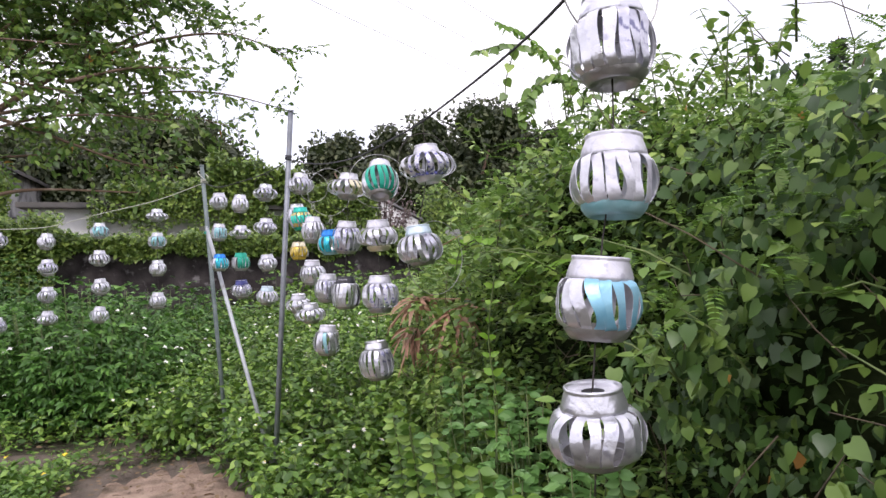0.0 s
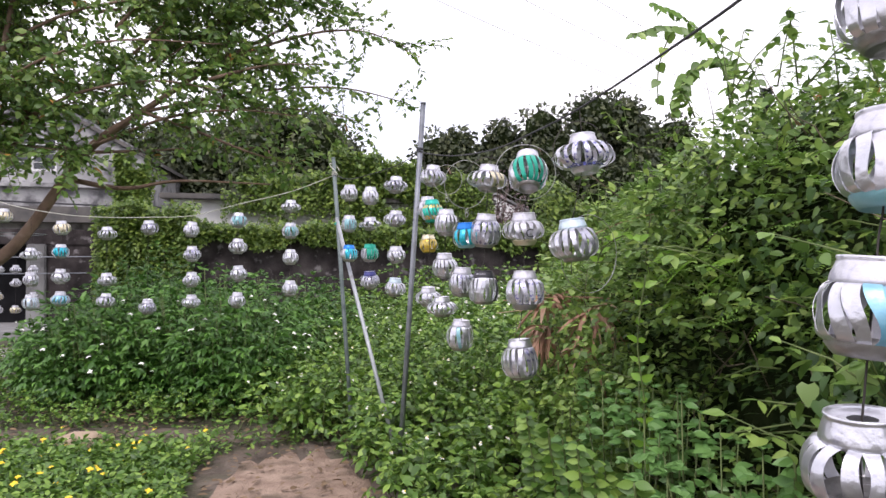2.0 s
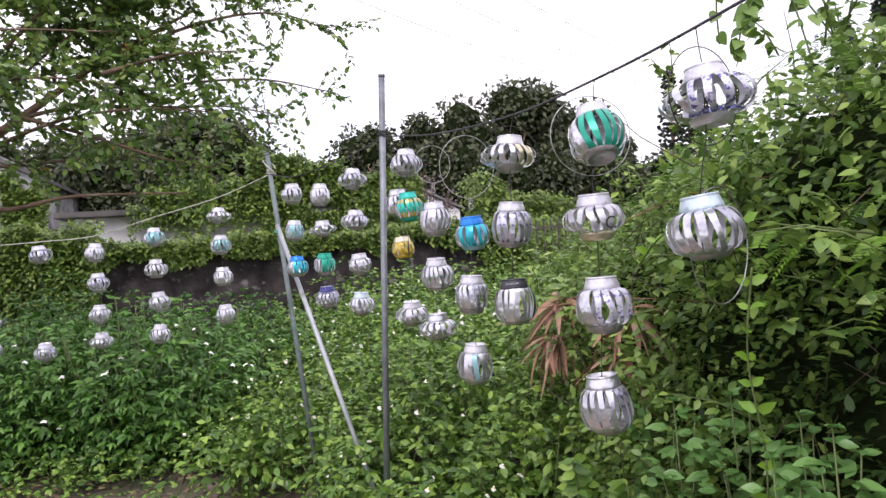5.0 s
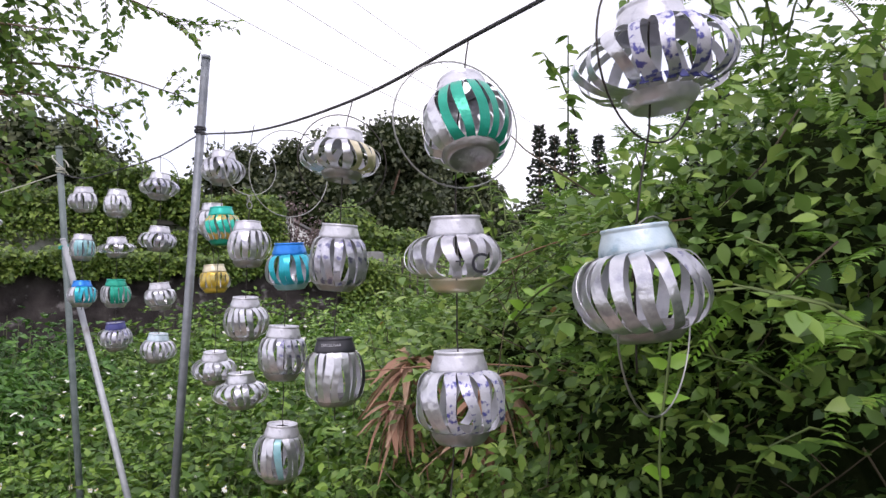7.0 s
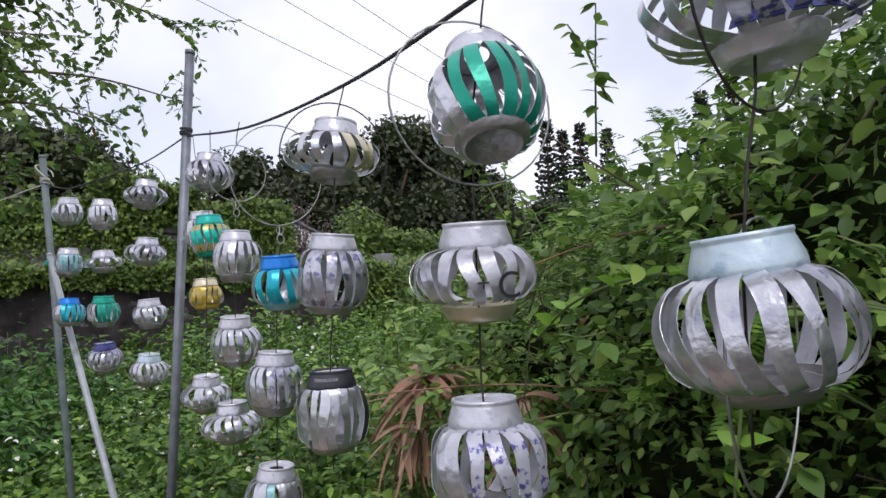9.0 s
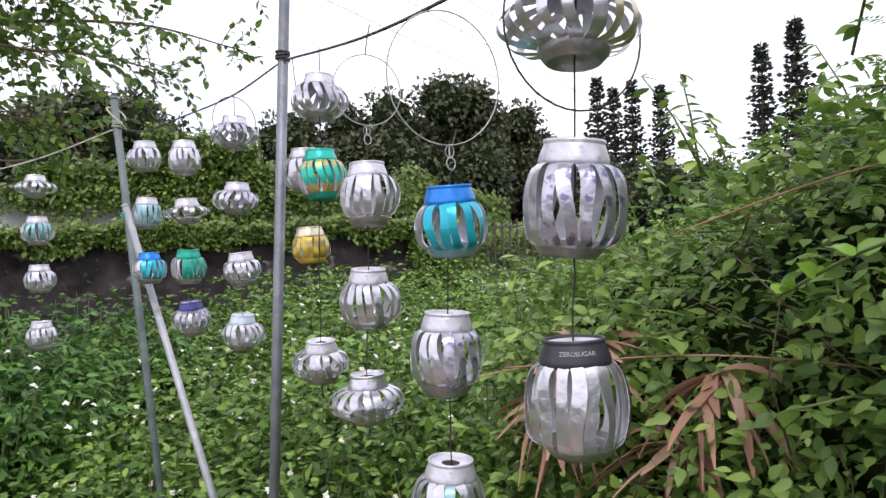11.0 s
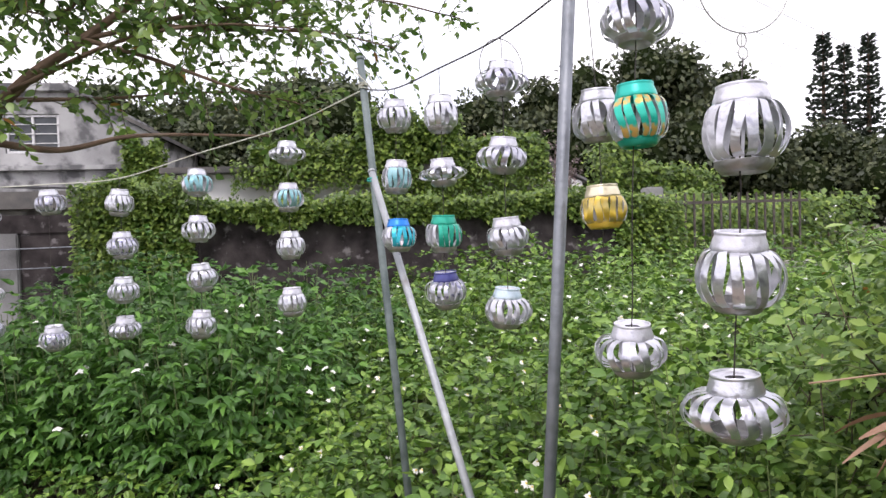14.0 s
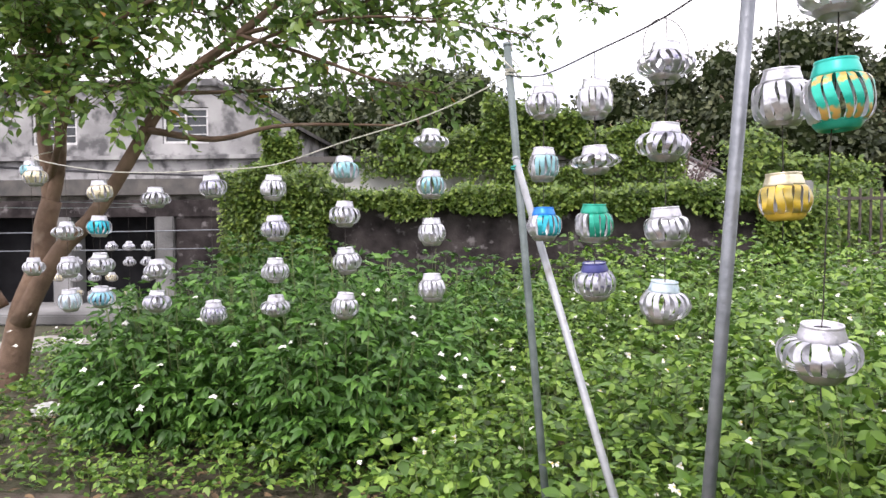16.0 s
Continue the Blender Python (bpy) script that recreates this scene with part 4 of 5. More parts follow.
DROOPING = "leafy green shrub with slender drooping leaves"
shrub("shrub", -0.6, 5.6, 0.75, 0.75, 0.98, 15000, 0.078, DROOPING, 21)
shrub("shrub", -1.5, 5.75, 0.75, 0.7, 0.9, 14000, 0.078, DROOPING, 22)
shrub("shrub", -1.95, 6.3, 0.4, 0.5, 0.72, 5000, 0.066, DROOPING, 23)
shrub("shrub", -0.2, 6.8, 0.9, 0.8, 0.95, 10000, 0.078, DROOPING, 24)
shrub("shrub", -1.5, 7.3, 0.9, 0.8, 1.05, 10000, 0.078, DROOPING, 25)
shrub("shrub", -2.1, 9.6, 0.5, 0.6, 1.2, 2200, 0.1, "feathery green shrub at the foot of the wall", 26)
shrub("shrub", -4.3, 6.2, 0.5, 0.4, 0.3, 1600, 0.07, "low leafy plant by the tree", 27)

x, y = RNG.uniform(-2.2, 0.1, 50), RNG.uniform(4.8, 5.4, 50)
blossoms("shrub_flowers", WHITE_PETAL, x, y, RNG.uniform(0.3, 0.85, 50), 0.018, "small white flowers on the tall shrubs")
n = 6000
x, y = RNG.uniform(-3.4, 0.5, n), RNG.uniform(3.7, 4.95, n)
ok = ~on_path(x, y) | (RNG.random(n) < 0.1) | ((y > 4.15) & (RNG.random(n) < 0.14))
x, y = x[ok], y[ok]
a = RNG.uniform(0, 6.3, len(x))
tagged(leaves("path_edge_leaves", WEED, np.stack([x, y, RNG.uniform(0.01, 0.09, len(x))], -1), np.stack([np.cos(a), np.sin(a), RNG.normal(0.3, 0.3, len(x))], -1), RNG.uniform(0.025, 0.05, len(x)), OVATE), "low green leaves creeping over the path's edge", "ground cover", kind="stuff")

# ---- hedge ----


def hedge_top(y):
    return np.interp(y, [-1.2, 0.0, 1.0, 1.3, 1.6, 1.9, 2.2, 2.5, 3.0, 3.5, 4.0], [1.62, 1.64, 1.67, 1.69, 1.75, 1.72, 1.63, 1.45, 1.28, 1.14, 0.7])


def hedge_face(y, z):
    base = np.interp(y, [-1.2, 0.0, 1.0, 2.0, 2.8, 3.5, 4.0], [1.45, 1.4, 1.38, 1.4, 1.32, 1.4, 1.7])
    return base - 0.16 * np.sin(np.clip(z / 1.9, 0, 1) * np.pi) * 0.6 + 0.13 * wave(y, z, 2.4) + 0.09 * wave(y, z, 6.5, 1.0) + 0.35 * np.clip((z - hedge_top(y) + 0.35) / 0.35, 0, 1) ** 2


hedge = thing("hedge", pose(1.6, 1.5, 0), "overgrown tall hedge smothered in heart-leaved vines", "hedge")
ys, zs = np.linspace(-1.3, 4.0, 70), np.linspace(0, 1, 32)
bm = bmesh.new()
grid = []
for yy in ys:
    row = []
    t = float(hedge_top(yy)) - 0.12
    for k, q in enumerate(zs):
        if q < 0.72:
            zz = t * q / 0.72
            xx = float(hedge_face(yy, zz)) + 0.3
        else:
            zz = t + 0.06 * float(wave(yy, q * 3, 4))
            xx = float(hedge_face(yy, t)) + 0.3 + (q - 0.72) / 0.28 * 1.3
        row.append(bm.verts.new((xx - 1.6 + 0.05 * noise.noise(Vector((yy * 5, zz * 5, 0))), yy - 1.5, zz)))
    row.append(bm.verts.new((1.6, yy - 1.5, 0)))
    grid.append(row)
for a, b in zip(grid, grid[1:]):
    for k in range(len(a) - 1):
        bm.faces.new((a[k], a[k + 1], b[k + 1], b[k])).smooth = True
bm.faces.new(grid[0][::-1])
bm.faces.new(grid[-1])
# added solid shell behind the leaves; its near-black colour stands in for shade
part("thicket", bm, SHADE_FILL, hedge, "near-black shell standing in for the shaded depth of the hedge")


def on_hedge(n, rng, y0=-1.2, y1=3.95, depth=0.22):
    y = rng.uniform(y0, y1, n)
    q = rng.uniform(0, 1, n)
    t = hedge_top(y) + 0.07 * wave(y, y * 0, 5) + rng.normal(0, 0.05, n)
    roof = q > 0.8
    z = np.where(roof, t - rng.uniform(0, 0.12, n), t * q / 0.8)
    x = hedge_face(y, z) + rng.uniform(-0.06, depth, n) + np.where(roof, rng.uniform(0, 1.0, n) + 0.1, 0)
    out = np.stack([-np.ones(n), rng.normal(0, 0.3, n), np.full(n, 0.35)], -1)
    out[roof] = np.stack([rng.normal(-0.3, 0.4, roof.sum()), rng.normal(0, 0.3, roof.sum()), np.ones(roof.sum())], -1)
    return np.stack([x - 1.6, y - 1.5, z], -1), unit(out)


rng = np.random.default_rng(31)


def leafy(P):
    """Leaves out the places where the hedge stands open and dark."""
    gap = wave(P[:, 1], P[:, 2] * 1.2, 3.4, 0.7) + 0.7 * wave(P[:, 1], P[:, 2], 8.0, 2.2) + rng.normal(0, 0.22, len(P))
    y, z = P[:, 1] + 1.5, P[:, 2]
    hollow = np.clip((1.02 - z) / 0.15, 0, 1) * np.clip((z - 0.2) / 0.15, 0, 1) * np.clip((2.3 - y) / 0.3, 0, 1) * np.clip((y - 0.85) / 0.3, 0.25, 1)
    return gap > -0.55 + 0.85 * hollow + 0.42 * np.clip((1.45 - y) / 0.4, 0, 1)


P, O = on_hedge(56000, rng, depth=0.3)
ok = leafy(P)
P, O = P[ok], O[ok]
patch = wave(P[:, 1] * 1.0, P[:, 2] * 1.3, 1.5) + np.interp(P[:, 1] + 1.5, [-1, 1.0, 1.4, 4], [0.75, 0.35, -0.95, -1.1]) + rng.normal(0, 0.25, len(P))
hearts = patch > 0
A = np.stack([rng.normal(-0.3, 0.3, len(P)), rng.normal(0, 0.45, len(P)), rng.normal(-0.8, 0.3, len(P))], -1)
leaves("vine_leaf", VINE, P[hearts], A[hearts], rng.uniform(0.016, 0.044, hearts.sum()), HEART_ROUND, up=O[hearts] + rng.normal(0, 0.4, (hearts.sum(), 3)), parent=hedge)
ov = ~hearts
A = O + rng.normal(0, 0.7, (len(P), 3)) - np.array((0, 0, 0.35))
leaves("shrub_leaf", HEDGE, P[ov], A[ov], rng.uniform(0.016, 0.044, ov.sum()), OVATE_ROUND, up=rng.normal(0, 0.55, (ov.sum(), 3)) + (-0.3, -0.2, 1), parent=hedge)
P, O = on_hedge(9000, rng, 0.9, 3.9, 0.28)
ok = leafy(P)
P, O = P[ok], O[ok]
leaves("inner_leaf", HEDGE, P + (0.05, 0, 0), O + rng.normal(0, 0.8, (len(P), 3)), rng.uniform(0.02, 0.045, len(P)), OVATE, parent=hedge)
# deep leaves take the darker vine green, so their shade is partly colour
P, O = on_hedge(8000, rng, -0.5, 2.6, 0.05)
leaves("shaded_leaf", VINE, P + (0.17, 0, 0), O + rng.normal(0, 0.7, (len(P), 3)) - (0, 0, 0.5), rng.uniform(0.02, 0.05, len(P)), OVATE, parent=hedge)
P, O = on_hedge(46, rng, depth=0.05)
leaves("withered_leaf", AUTUMN, P, np.stack([rng.normal(-0.3, 0.3, len(P)), rng.normal(0, 0.5, len(P)), np.full(len(P), -0.8)], -1), rng.uniform(0.018, 0.034, len(P)), HEART, up=O, parent=hedge)["label"] = "yellowing orange vine leaves"
P, O = on_hedge(420, rng, depth=0.12)
bm = bmesh.new()
for p, o in zip(P, O):
    d = rng.normal(0, 1, 3)
    d[0] *= 0.3
    d = d / np.linalg.norm(d) * rng.uniform(0.1, 0.3)
    tube(bm, [p, p + d * 0.5 + rng.normal(0, 0.015, 3), p + d], [0.0022, 0.0018, 0.001], 3)
part("dead_twig", bm, TWIG, hedge, "bare brown twigs in the hedge")["kind"] = "stuff"
# feathery compound leaves
P, O = on_hedge(1700, rng, 0.6, 3.6, 0.05)
P, O = P[P[:, 2] > 1.02], O[P[:, 2] > 1.02]
FP, FA, FS, FU = [], [], [], []


def frond(p, way, length, pairs=11, leaflet=0.032):
    way = way / np.linalg.norm(way)
    side = np.cross(way, (0, 0, 1))
    side = side / max(np.linalg.norm(side), 1e-6)
    for k in range(pairs):
        q = (k + 1.5) / (pairs + 1)
        c = p + way * length * q - np.array((0, 0, 0.35 * length * q * q))
        for s in (-1, 1):
            FP.append(c)
            FA.append(side * s + way * 0.45 - (0, 0, 0.1))
            FS.append(leaflet * (1.1 - 0.6 * abs(q - 0.4)))


for p, o in zip(P, O):
    frond(p, o + rng.normal(0, 0.5, 3) + (0, 0, 0.2), rng.uniform(0.07, 0.13), 10, 0.019)
leaves("feathery_leaf", FERNY, np.array(FP), np.array(FA), np.array(FS), leaf_shape(0.17), parent=hedge)
FP, FA, FS = [], [], []
for xx, yy, zz, n in ((1.32, 1.66, 1.15, 2), (1.31, 1.78, 1.2, 3), (1.3, 1.9, 1.13, 3), (1.36, 1.98, 1.09, 2), (1.4, 2.1, 1.42, 3), (1.26, 0.75, 0.42, 7)):
    for k in range(n):
        frond(np.array((xx - 1.6 + rng.normal(0, 0.02), yy - 1.5 + rng.normal(0, 0.04), zz + rng.normal(0, 0.03))), np.array((-0.8, rng.normal(-0.1, 0.6), rng.normal(-0.1, 0.25))), rng.uniform(0.08, 0.13), 12, 0.027)
leaves("fern_leaf", YOUNG, np.array(FP), np.array(FA), np.array(FS), leaf_shape(0.15), up=np.tile((-0.5, -0.5, 0.7), (len(FP), 1)), parent=hedge)
# sprays that stand out over the hedge
bm = bmesh.new()
P, A, S = [], [], []
for k in range(70):
    yy = rng.uniform(-0.6, 3.4)
    start = np.array((float(hedge_face(yy, 1.0)) + rng.uniform(0.0, 0.5) - 1.6, yy - 1.5, float(hedge_top(yy)) - 0.1))
    tip = start + np.array((rng.normal(0.0, 0.07), rng.normal(0, 0.1), rng.uniform(0.08, 0.26)))
    tube(bm, [start, (start + tip) / 2 + (0, 0, 0.02), tip], [0.003, 0.0025, 0.0015], 3)
    for q in np.linspace(0.15, 1, 9):
        for s in (-1, 1):
            a = rng.uniform(0, 6.28)
            P.append(start + (tip - start) * q)
            A.append((math.cos(a), math.sin(a), rng.normal(-0.1, 0.4)))
            S.append(rng.uniform(0.022, 0.045))
for k in range(60):
    yy, zz = rng.uniform(0.2, 3.6), rng.uniform(0.35, 1.4)
    zz = min(zz, float(hedge_top(yy)) - 0.1)
    start = np.array((float(hedge_face(yy, zz)) - 1.58, yy - 1.5, zz))
    tip = start + np.array((rng.uniform(-0.22, -0.08), rng.normal(0, 0.1), rng.uniform(-0.05, 0.16)))
    tube(bm, [start, (start + tip) / 2 + (0, 0, 0.02), tip], [0.003, 0.0025, 0.0015], 3)
    for q in np.linspace(0.3, 1, 5):
        for s in (-1, 1):
            a = rng.uniform(0, 6.28)
            P.append(start + (tip - start) * q)
            A.append((math.cos(a) - 0.5, math.sin(a), rng.normal(-0.1, 0.3)))
            S.append(rng.uniform(0.028, 0.055))
part("spray_stalk", bm, STEM, hedge)["kind"] = "stuff"
leaves("spray_leaf", HEDGE, np.array(P), np.array(A), np.array(S), OVATE_ROUND, parent=hedge)


def vine(name, points, step, size, mat, label, shape=HEART_ROUND, hang=-0.6, sides=2, radius=0.0025):
    """A single trailing or upright shoot with its leaves."""
    root = thing(name, pose(*points[0]), label, "vine")
    line = [q - Vector(points[0]) for q in spline(points, 30)]
    part("stem", tube(bmesh.new(), line, radius, 5), STEM, root)
    P, A, S = [], [], []
    for k in range(1, len(line), step):
        for s in range(sides):
            a = random.uniform(0, 6.28) if sides > 2 else (k * 1.3 + s * math.pi)
            P.append(line[k])
            A.append((math.cos(a), math.sin(a) * 0.7, hang + random.uniform(-0.2, 0.2)))
            S.append(size * random.uniform(0.7, 1.15))
    leaves("leaf", mat, np.array(P), np.array(A), np.array(S), shape, up=np.tile((-0.4, -0.8, 0.4), (len(P), 1)), parent=root)
    return root


vine("arching_vine", [(1.75, 2.02, 1.5), (1.66, 2.015, 1.83), (1.47, 2.05, 1.95), (1.27, 1.9, 1.92), (1.06, 1.72, 1.82)], 2, 0.046, HEDGE, "leafy vine arching out over the hedge top", OVATE_ROUND, -0.4, 3)
vine("arching_vine", [(1.7, 1.9, 1.5), (1.6, 2.0, 1.8), (1.5, 2.02, 1.86), (1.4, 2.02, 1.78), (1.36, 2.02, 1.66)], 2, 0.05, HEDGE, "leafy vine drooping from the hedge top", HEART_ROUND, -0.7, 3)
vine("arching_vine", [(1.6, 1.98, 1.55), (1.52, 2.0, 1.86), (1.38, 1.98, 1.98), (1.22, 1.92, 2.0)], 2, 0.045, FERNY, "thin leafy shoot arching over the hedge top", leaf_shape(0.2), -0.6, 3)
vine("hanging_vine", [(1.3, 1.93, 1.92), (1.295, 2.0, 1.82), (1.293, 2.004, 1.69)], 7, 0.05, HEDGE, "thin hanging vine tip with few leaves", HEART_ROUND, -0.9, 1)
vine("young_shoot", [(1.12, 1.78, 0.45), (1.13, 1.77, 0.7), (1.11, 1.78, 0.92), (1.13, 1.77, 1.12)], 3, 0.042, YOUNG, "upright bright young vine shoot before the hedge", OVATE, 0.35)
vine("young_shoot", [(1.2, 2.3, 1.12), (1.14, 2.1, 1.2), (1.12, 1.9, 1.24), (1.1, 1.75, 1.22)], 4, 0.04, YOUNG, "bright young vine shoot reaching out of the hedge", OVATE, 0.4)
vine("young_shoot", [(1.0, 0.95, 0.5), (1.0, 0.93, 0.62), (0.98, 0.92, 0.7)], 3, 0.05, YOUNG, "bright young shoot at the hedge foot", OVATE, 0.1)
for k in range(26):
    x, y = 0.86 + 0.42 * ((k * 0.618) % 1), 0.75 + 0.068 * k
    h = 0.42 + 0.3 * ((k * 0.371) % 1)
    vine("broad_leaved_weed", [(x, y, 0), (x + 0.02, y, h * 0.5), (x - 0.02, y - 0.02, h)], 1, 0.046, PALMATE if k % 4 == 0 else WEED, "broad-leaved young weed before the hedge", OVATE_ROUND, -0.05, 4, 0.004)


for x, y, h in ((1.2, 1.5, 0.74), (1.16, 1.62, 0.8), (1.22, 1.36, 0.72), (1.1, 1.72, 0.72), (1.24, 1.78, 0.78), (1.12, 1.3, 0.66), (1.05, 1.5, 0.62), (1.2, 1.95, 0.8), (1.14, 2.1, 0.76)):
    weed = thing("palmate_weed", pose(x, y, 0), "bright weed with fans of five pointed leaves", "weed", "weeds at the hedge foot")
    P, A, S = [], [], []
    for shoot in range(4):
        b = shoot * 1.7 + x * 9
        top = np.array((math.cos(b) * 0.05 * (shoot > 0), math.sin(b) * 0.05 * (shoot > 0), h * (1 - 0.07 * shoot)))
        part("stem", tube(bmesh.new(), [(0.03, 0, 0), (top[0] * 0.3 + 0.01, top[1] * 0.3, h * 0.5), tuple(top)], [0.004, 0.003, 0.002], 5), STEM, weed)
        for k in range(5):
            a, c = k * 2.4 + b, top - np.array((0, 0, 0.035 * k))
            for m in range(-2, 3):
                P.append(c + np.array((math.cos(a), math.sin(a), 0)) * 0.012 * k)
                A.append((math.cos(a + m * 0.6), math.sin(a + m * 0.6), random.uniform(-0.3, 0.35) + (0.5 if k == 0 else 0)))
                S.append((0.052 - 0.009 * abs(m) - (0.014 if k == 0 else 0)) * random.uniform(0.8, 1.15))
    leaves("leaf", PALMATE, np.array(P), np.array(A), np.array(S), OVATE_ROUND, up=RNG.normal(0, 0.25, (len(P), 3)) + (-0.3, -0.3, 1), parent=weed)


# dry bromeliad-like clumps
def dry_clump(cx, cy, cz, count, length, seed, droop):
    rng = np.random.default_rng(seed)
    root = thing("dry_plant", pose(cx, cy, cz), "clump of withered tan strap leaves caught in the hedge", "dry plant", "withered plants")
    for k in range(count):
        a = rng.uniform(0, 6.28)
        d = Vector((math.cos(a) - 0.35, math.sin(a) - 0.2, rng.normal(0.15, 0.5) - droop)).normalized()
        L, wd, sagged = length * rng.uniform(0.5, 1.1), rng.uniform(0.006, 0.014), rng.uniform(0.15, 0.75)
        side = d.cross(Vector((0, 0, 1))).normalized()
        spin = rng.uniform(-1.2, 1.2)
        bm, prev = bmesh.new(), None
        for j in range(7):
            q = j / 6
            c = d * L * q + Vector((0, 0, -sagged * L * q * q)) + side * (0.08 * L * math.sin(3 * q + k))
            w = wd * math.sin(math.pi * (0.12 + 0.85 * q)) ** 0.7
            across = side * math.cos(spin * q) + Vector((0, 0, 1)) * math.sin(spin * q)
            up = across.cross(d) * (w * 0.6)
            row = [bm.verts.new(c - across * w + up), bm.verts.new(c), bm.verts.new(c + across * w + up)]
            if prev:
                for e in (0, 1):
                    bm.faces.new((prev[e], prev[e + 1], row[e + 1], row[e])).smooth = True
            prev = row
        part("strap_leaf", bm, DRY, root)
    part("stalk", tube(bmesh.new(), [(0, 0, -0.06), (0.05, 0.02, -0.02), (0.2, 0.02, 0.0)], 0.01, 6), DRY, root)
    return root


dry_clump(1.2, 2.8, 0.98, 30, 0.16, 41, 0.1)
dry_clump(1.22, 2.95, 0.84, 30, 0.19, 42, 0.8)
dry_clump(1.28, 2.5, 0.96, 20, 0.2, 43, 0.5)
dry_clump(1.3, 2.62, 0.8, 16, 0.22, 44, 0.6)
for a, b in (((1.5, 2.2, 0.98), (0.95, 2.7, 0.98)), ((1.45, 2.9, 0.88), (1.0, 3.0, 0.9)), ((1.4, 1.9, 1.34), (1.18, 2.5, 1.22))):
    bm = tube(bmesh.new(), spline([a, (Vector(a) + Vector(b)) / 2 + Vector((0, 0, 0.03)), b], 10), 0.0018, 5)
    tagged(part("dry_stick", bm, DRY), "thin dry stick poking out of the hedge", "stick")

# ---- poles, brace, ropes ----


def pole(name, a, b, r, mat, label):
    root = thing(name, pose(*a), label, "pole")
    A, B = Vector(a), Vector(b)
    bm = tube(bmesh.new(), [Vector(), (B - A) * 0.5, B - A], r, 16)
    part("pipe", bm, mat, root)
    cap = tube(bmesh.new(), [(B - A) * 0.996, (B - A) * 1.002], r * 1.08, 16)
    part("cap", cap, mat, root, "open cut pipe end")
    return root


pole_a = pole("pole", (0.57, 3.34, -0.05), (0.676, 3.257, 1.952), 0.0135, PIPE, "leaning weathered grey steel pole holding up the rope")
pole_b = pole("pole", (0.372, 3.965, -0.05), (0.238, 4.2, 1.79), 0.0125, PIPE_DARK, "leaning mossy dark pole among the weeds")
pole("brace", (0.605, 3.435, -0.02), (0.262, 4.145, 1.4), 0.0115, PIPE_PALE, "slanting pale grey pipe bracing the dark pole")
TIE_A, TIE_B = Vector((0.662, 3.268, 1.7)), Vector((0.246, 4.187, 1.68))


def winding(c, r, turns, mat, label, tilt=0.2):
    pts = [Vector((c[0] + r * math.cos(a), c[1] + r * math.sin(a), c[2] + tilt * r * math.sin(a * 0.7) + 0.006 * a / 6.28)) for a in np.linspace(0, 6.28 * turns, 14 * turns)]
    return tagged(part("lashing", tube(bmesh.new(), pts, 0.0028, 5), mat), label, "lashing")


winding(TIE_A, 0.0165, 4, ROPE, "dark cord wound round the leaning grey pole")
winding(TIE_B, 0.0155, 4, CORD, "pale cord wound round the dark pole")
winding((0.264, 4.14, 1.36), 0.0165, 3, TWINE, "green twine lashing the brace to the pole")
winding((0.245, 4.19, 1.71), 0.03, 1, CORD, "loose pale cord loop on the dark pole", 1.5)


def rope(name, points, r, mat, label):
    root = tagged(part(name, tube(bmesh.new(), spline(points, 60), r, 7), mat), label, "rope")
    return root


rope("rope", [TIE_A, (0.72, 2.7, 1.6), (0.754, 2.14, 1.54), (0.77, 1.76, 1.528), (0.81, 1.5, 1.545), (0.81, 1.0, 1.562), (0.77, 0.7, 1.556), (0.72, 0.4, 1.56), (0.62, -0.3, 1.62), (0.5, -1.2, 1.75)], 0.0028, ROPE, "dark rope strung from the pole carrying the lanterns")
rope("rope", [TIE_A, (0.565, 3.5, 1.66), (0.44, 3.71, 1.635), (0.333, 3.94, 1.63), TIE_B], 0.0024, ROPE, "thin dark rope between the two poles")
rope("cord", [TIE_B, (-0.032, 4.35, 1.585), (-0.375, 4.48, 1.505), (-0.69, 4.6, 1.43), (-0.99, 4.7, 1.42), (-1.28, 4.8, 1.42), (-1.63, 4.95, 1.445), (-2.1, 5.2, 1.53), (-2.75, 6.35, 1.7)], 0.0024, CORD, "pale nylon cord from the dark pole to the tree")
for k, (a, b) in enumerate((((-4, 24, 14), (20, 30, 8.2)), ((-2, 24, 15.4), (22, 30, 8.6)), ((2, 24, 15.6), (24, 30, 9.0)))):
    tagged(part("overhead_cable", tube(bmesh.new(), sag(a, b, 0.4), 0.013, 5), PIPE), "thin overhead cable against the sky", "cable", "overhead cables")
tagged(part("house_cable", tube(bmesh.new(), sag((-14, 19.99, 2.9), (4.7, 20.05, 2.6), 0.25), 0.03, 5), ROPE), "dark cable slung before the grey house", "cable")

# ---- can lanterns ----
STRIPS = 17
SHARED = {}


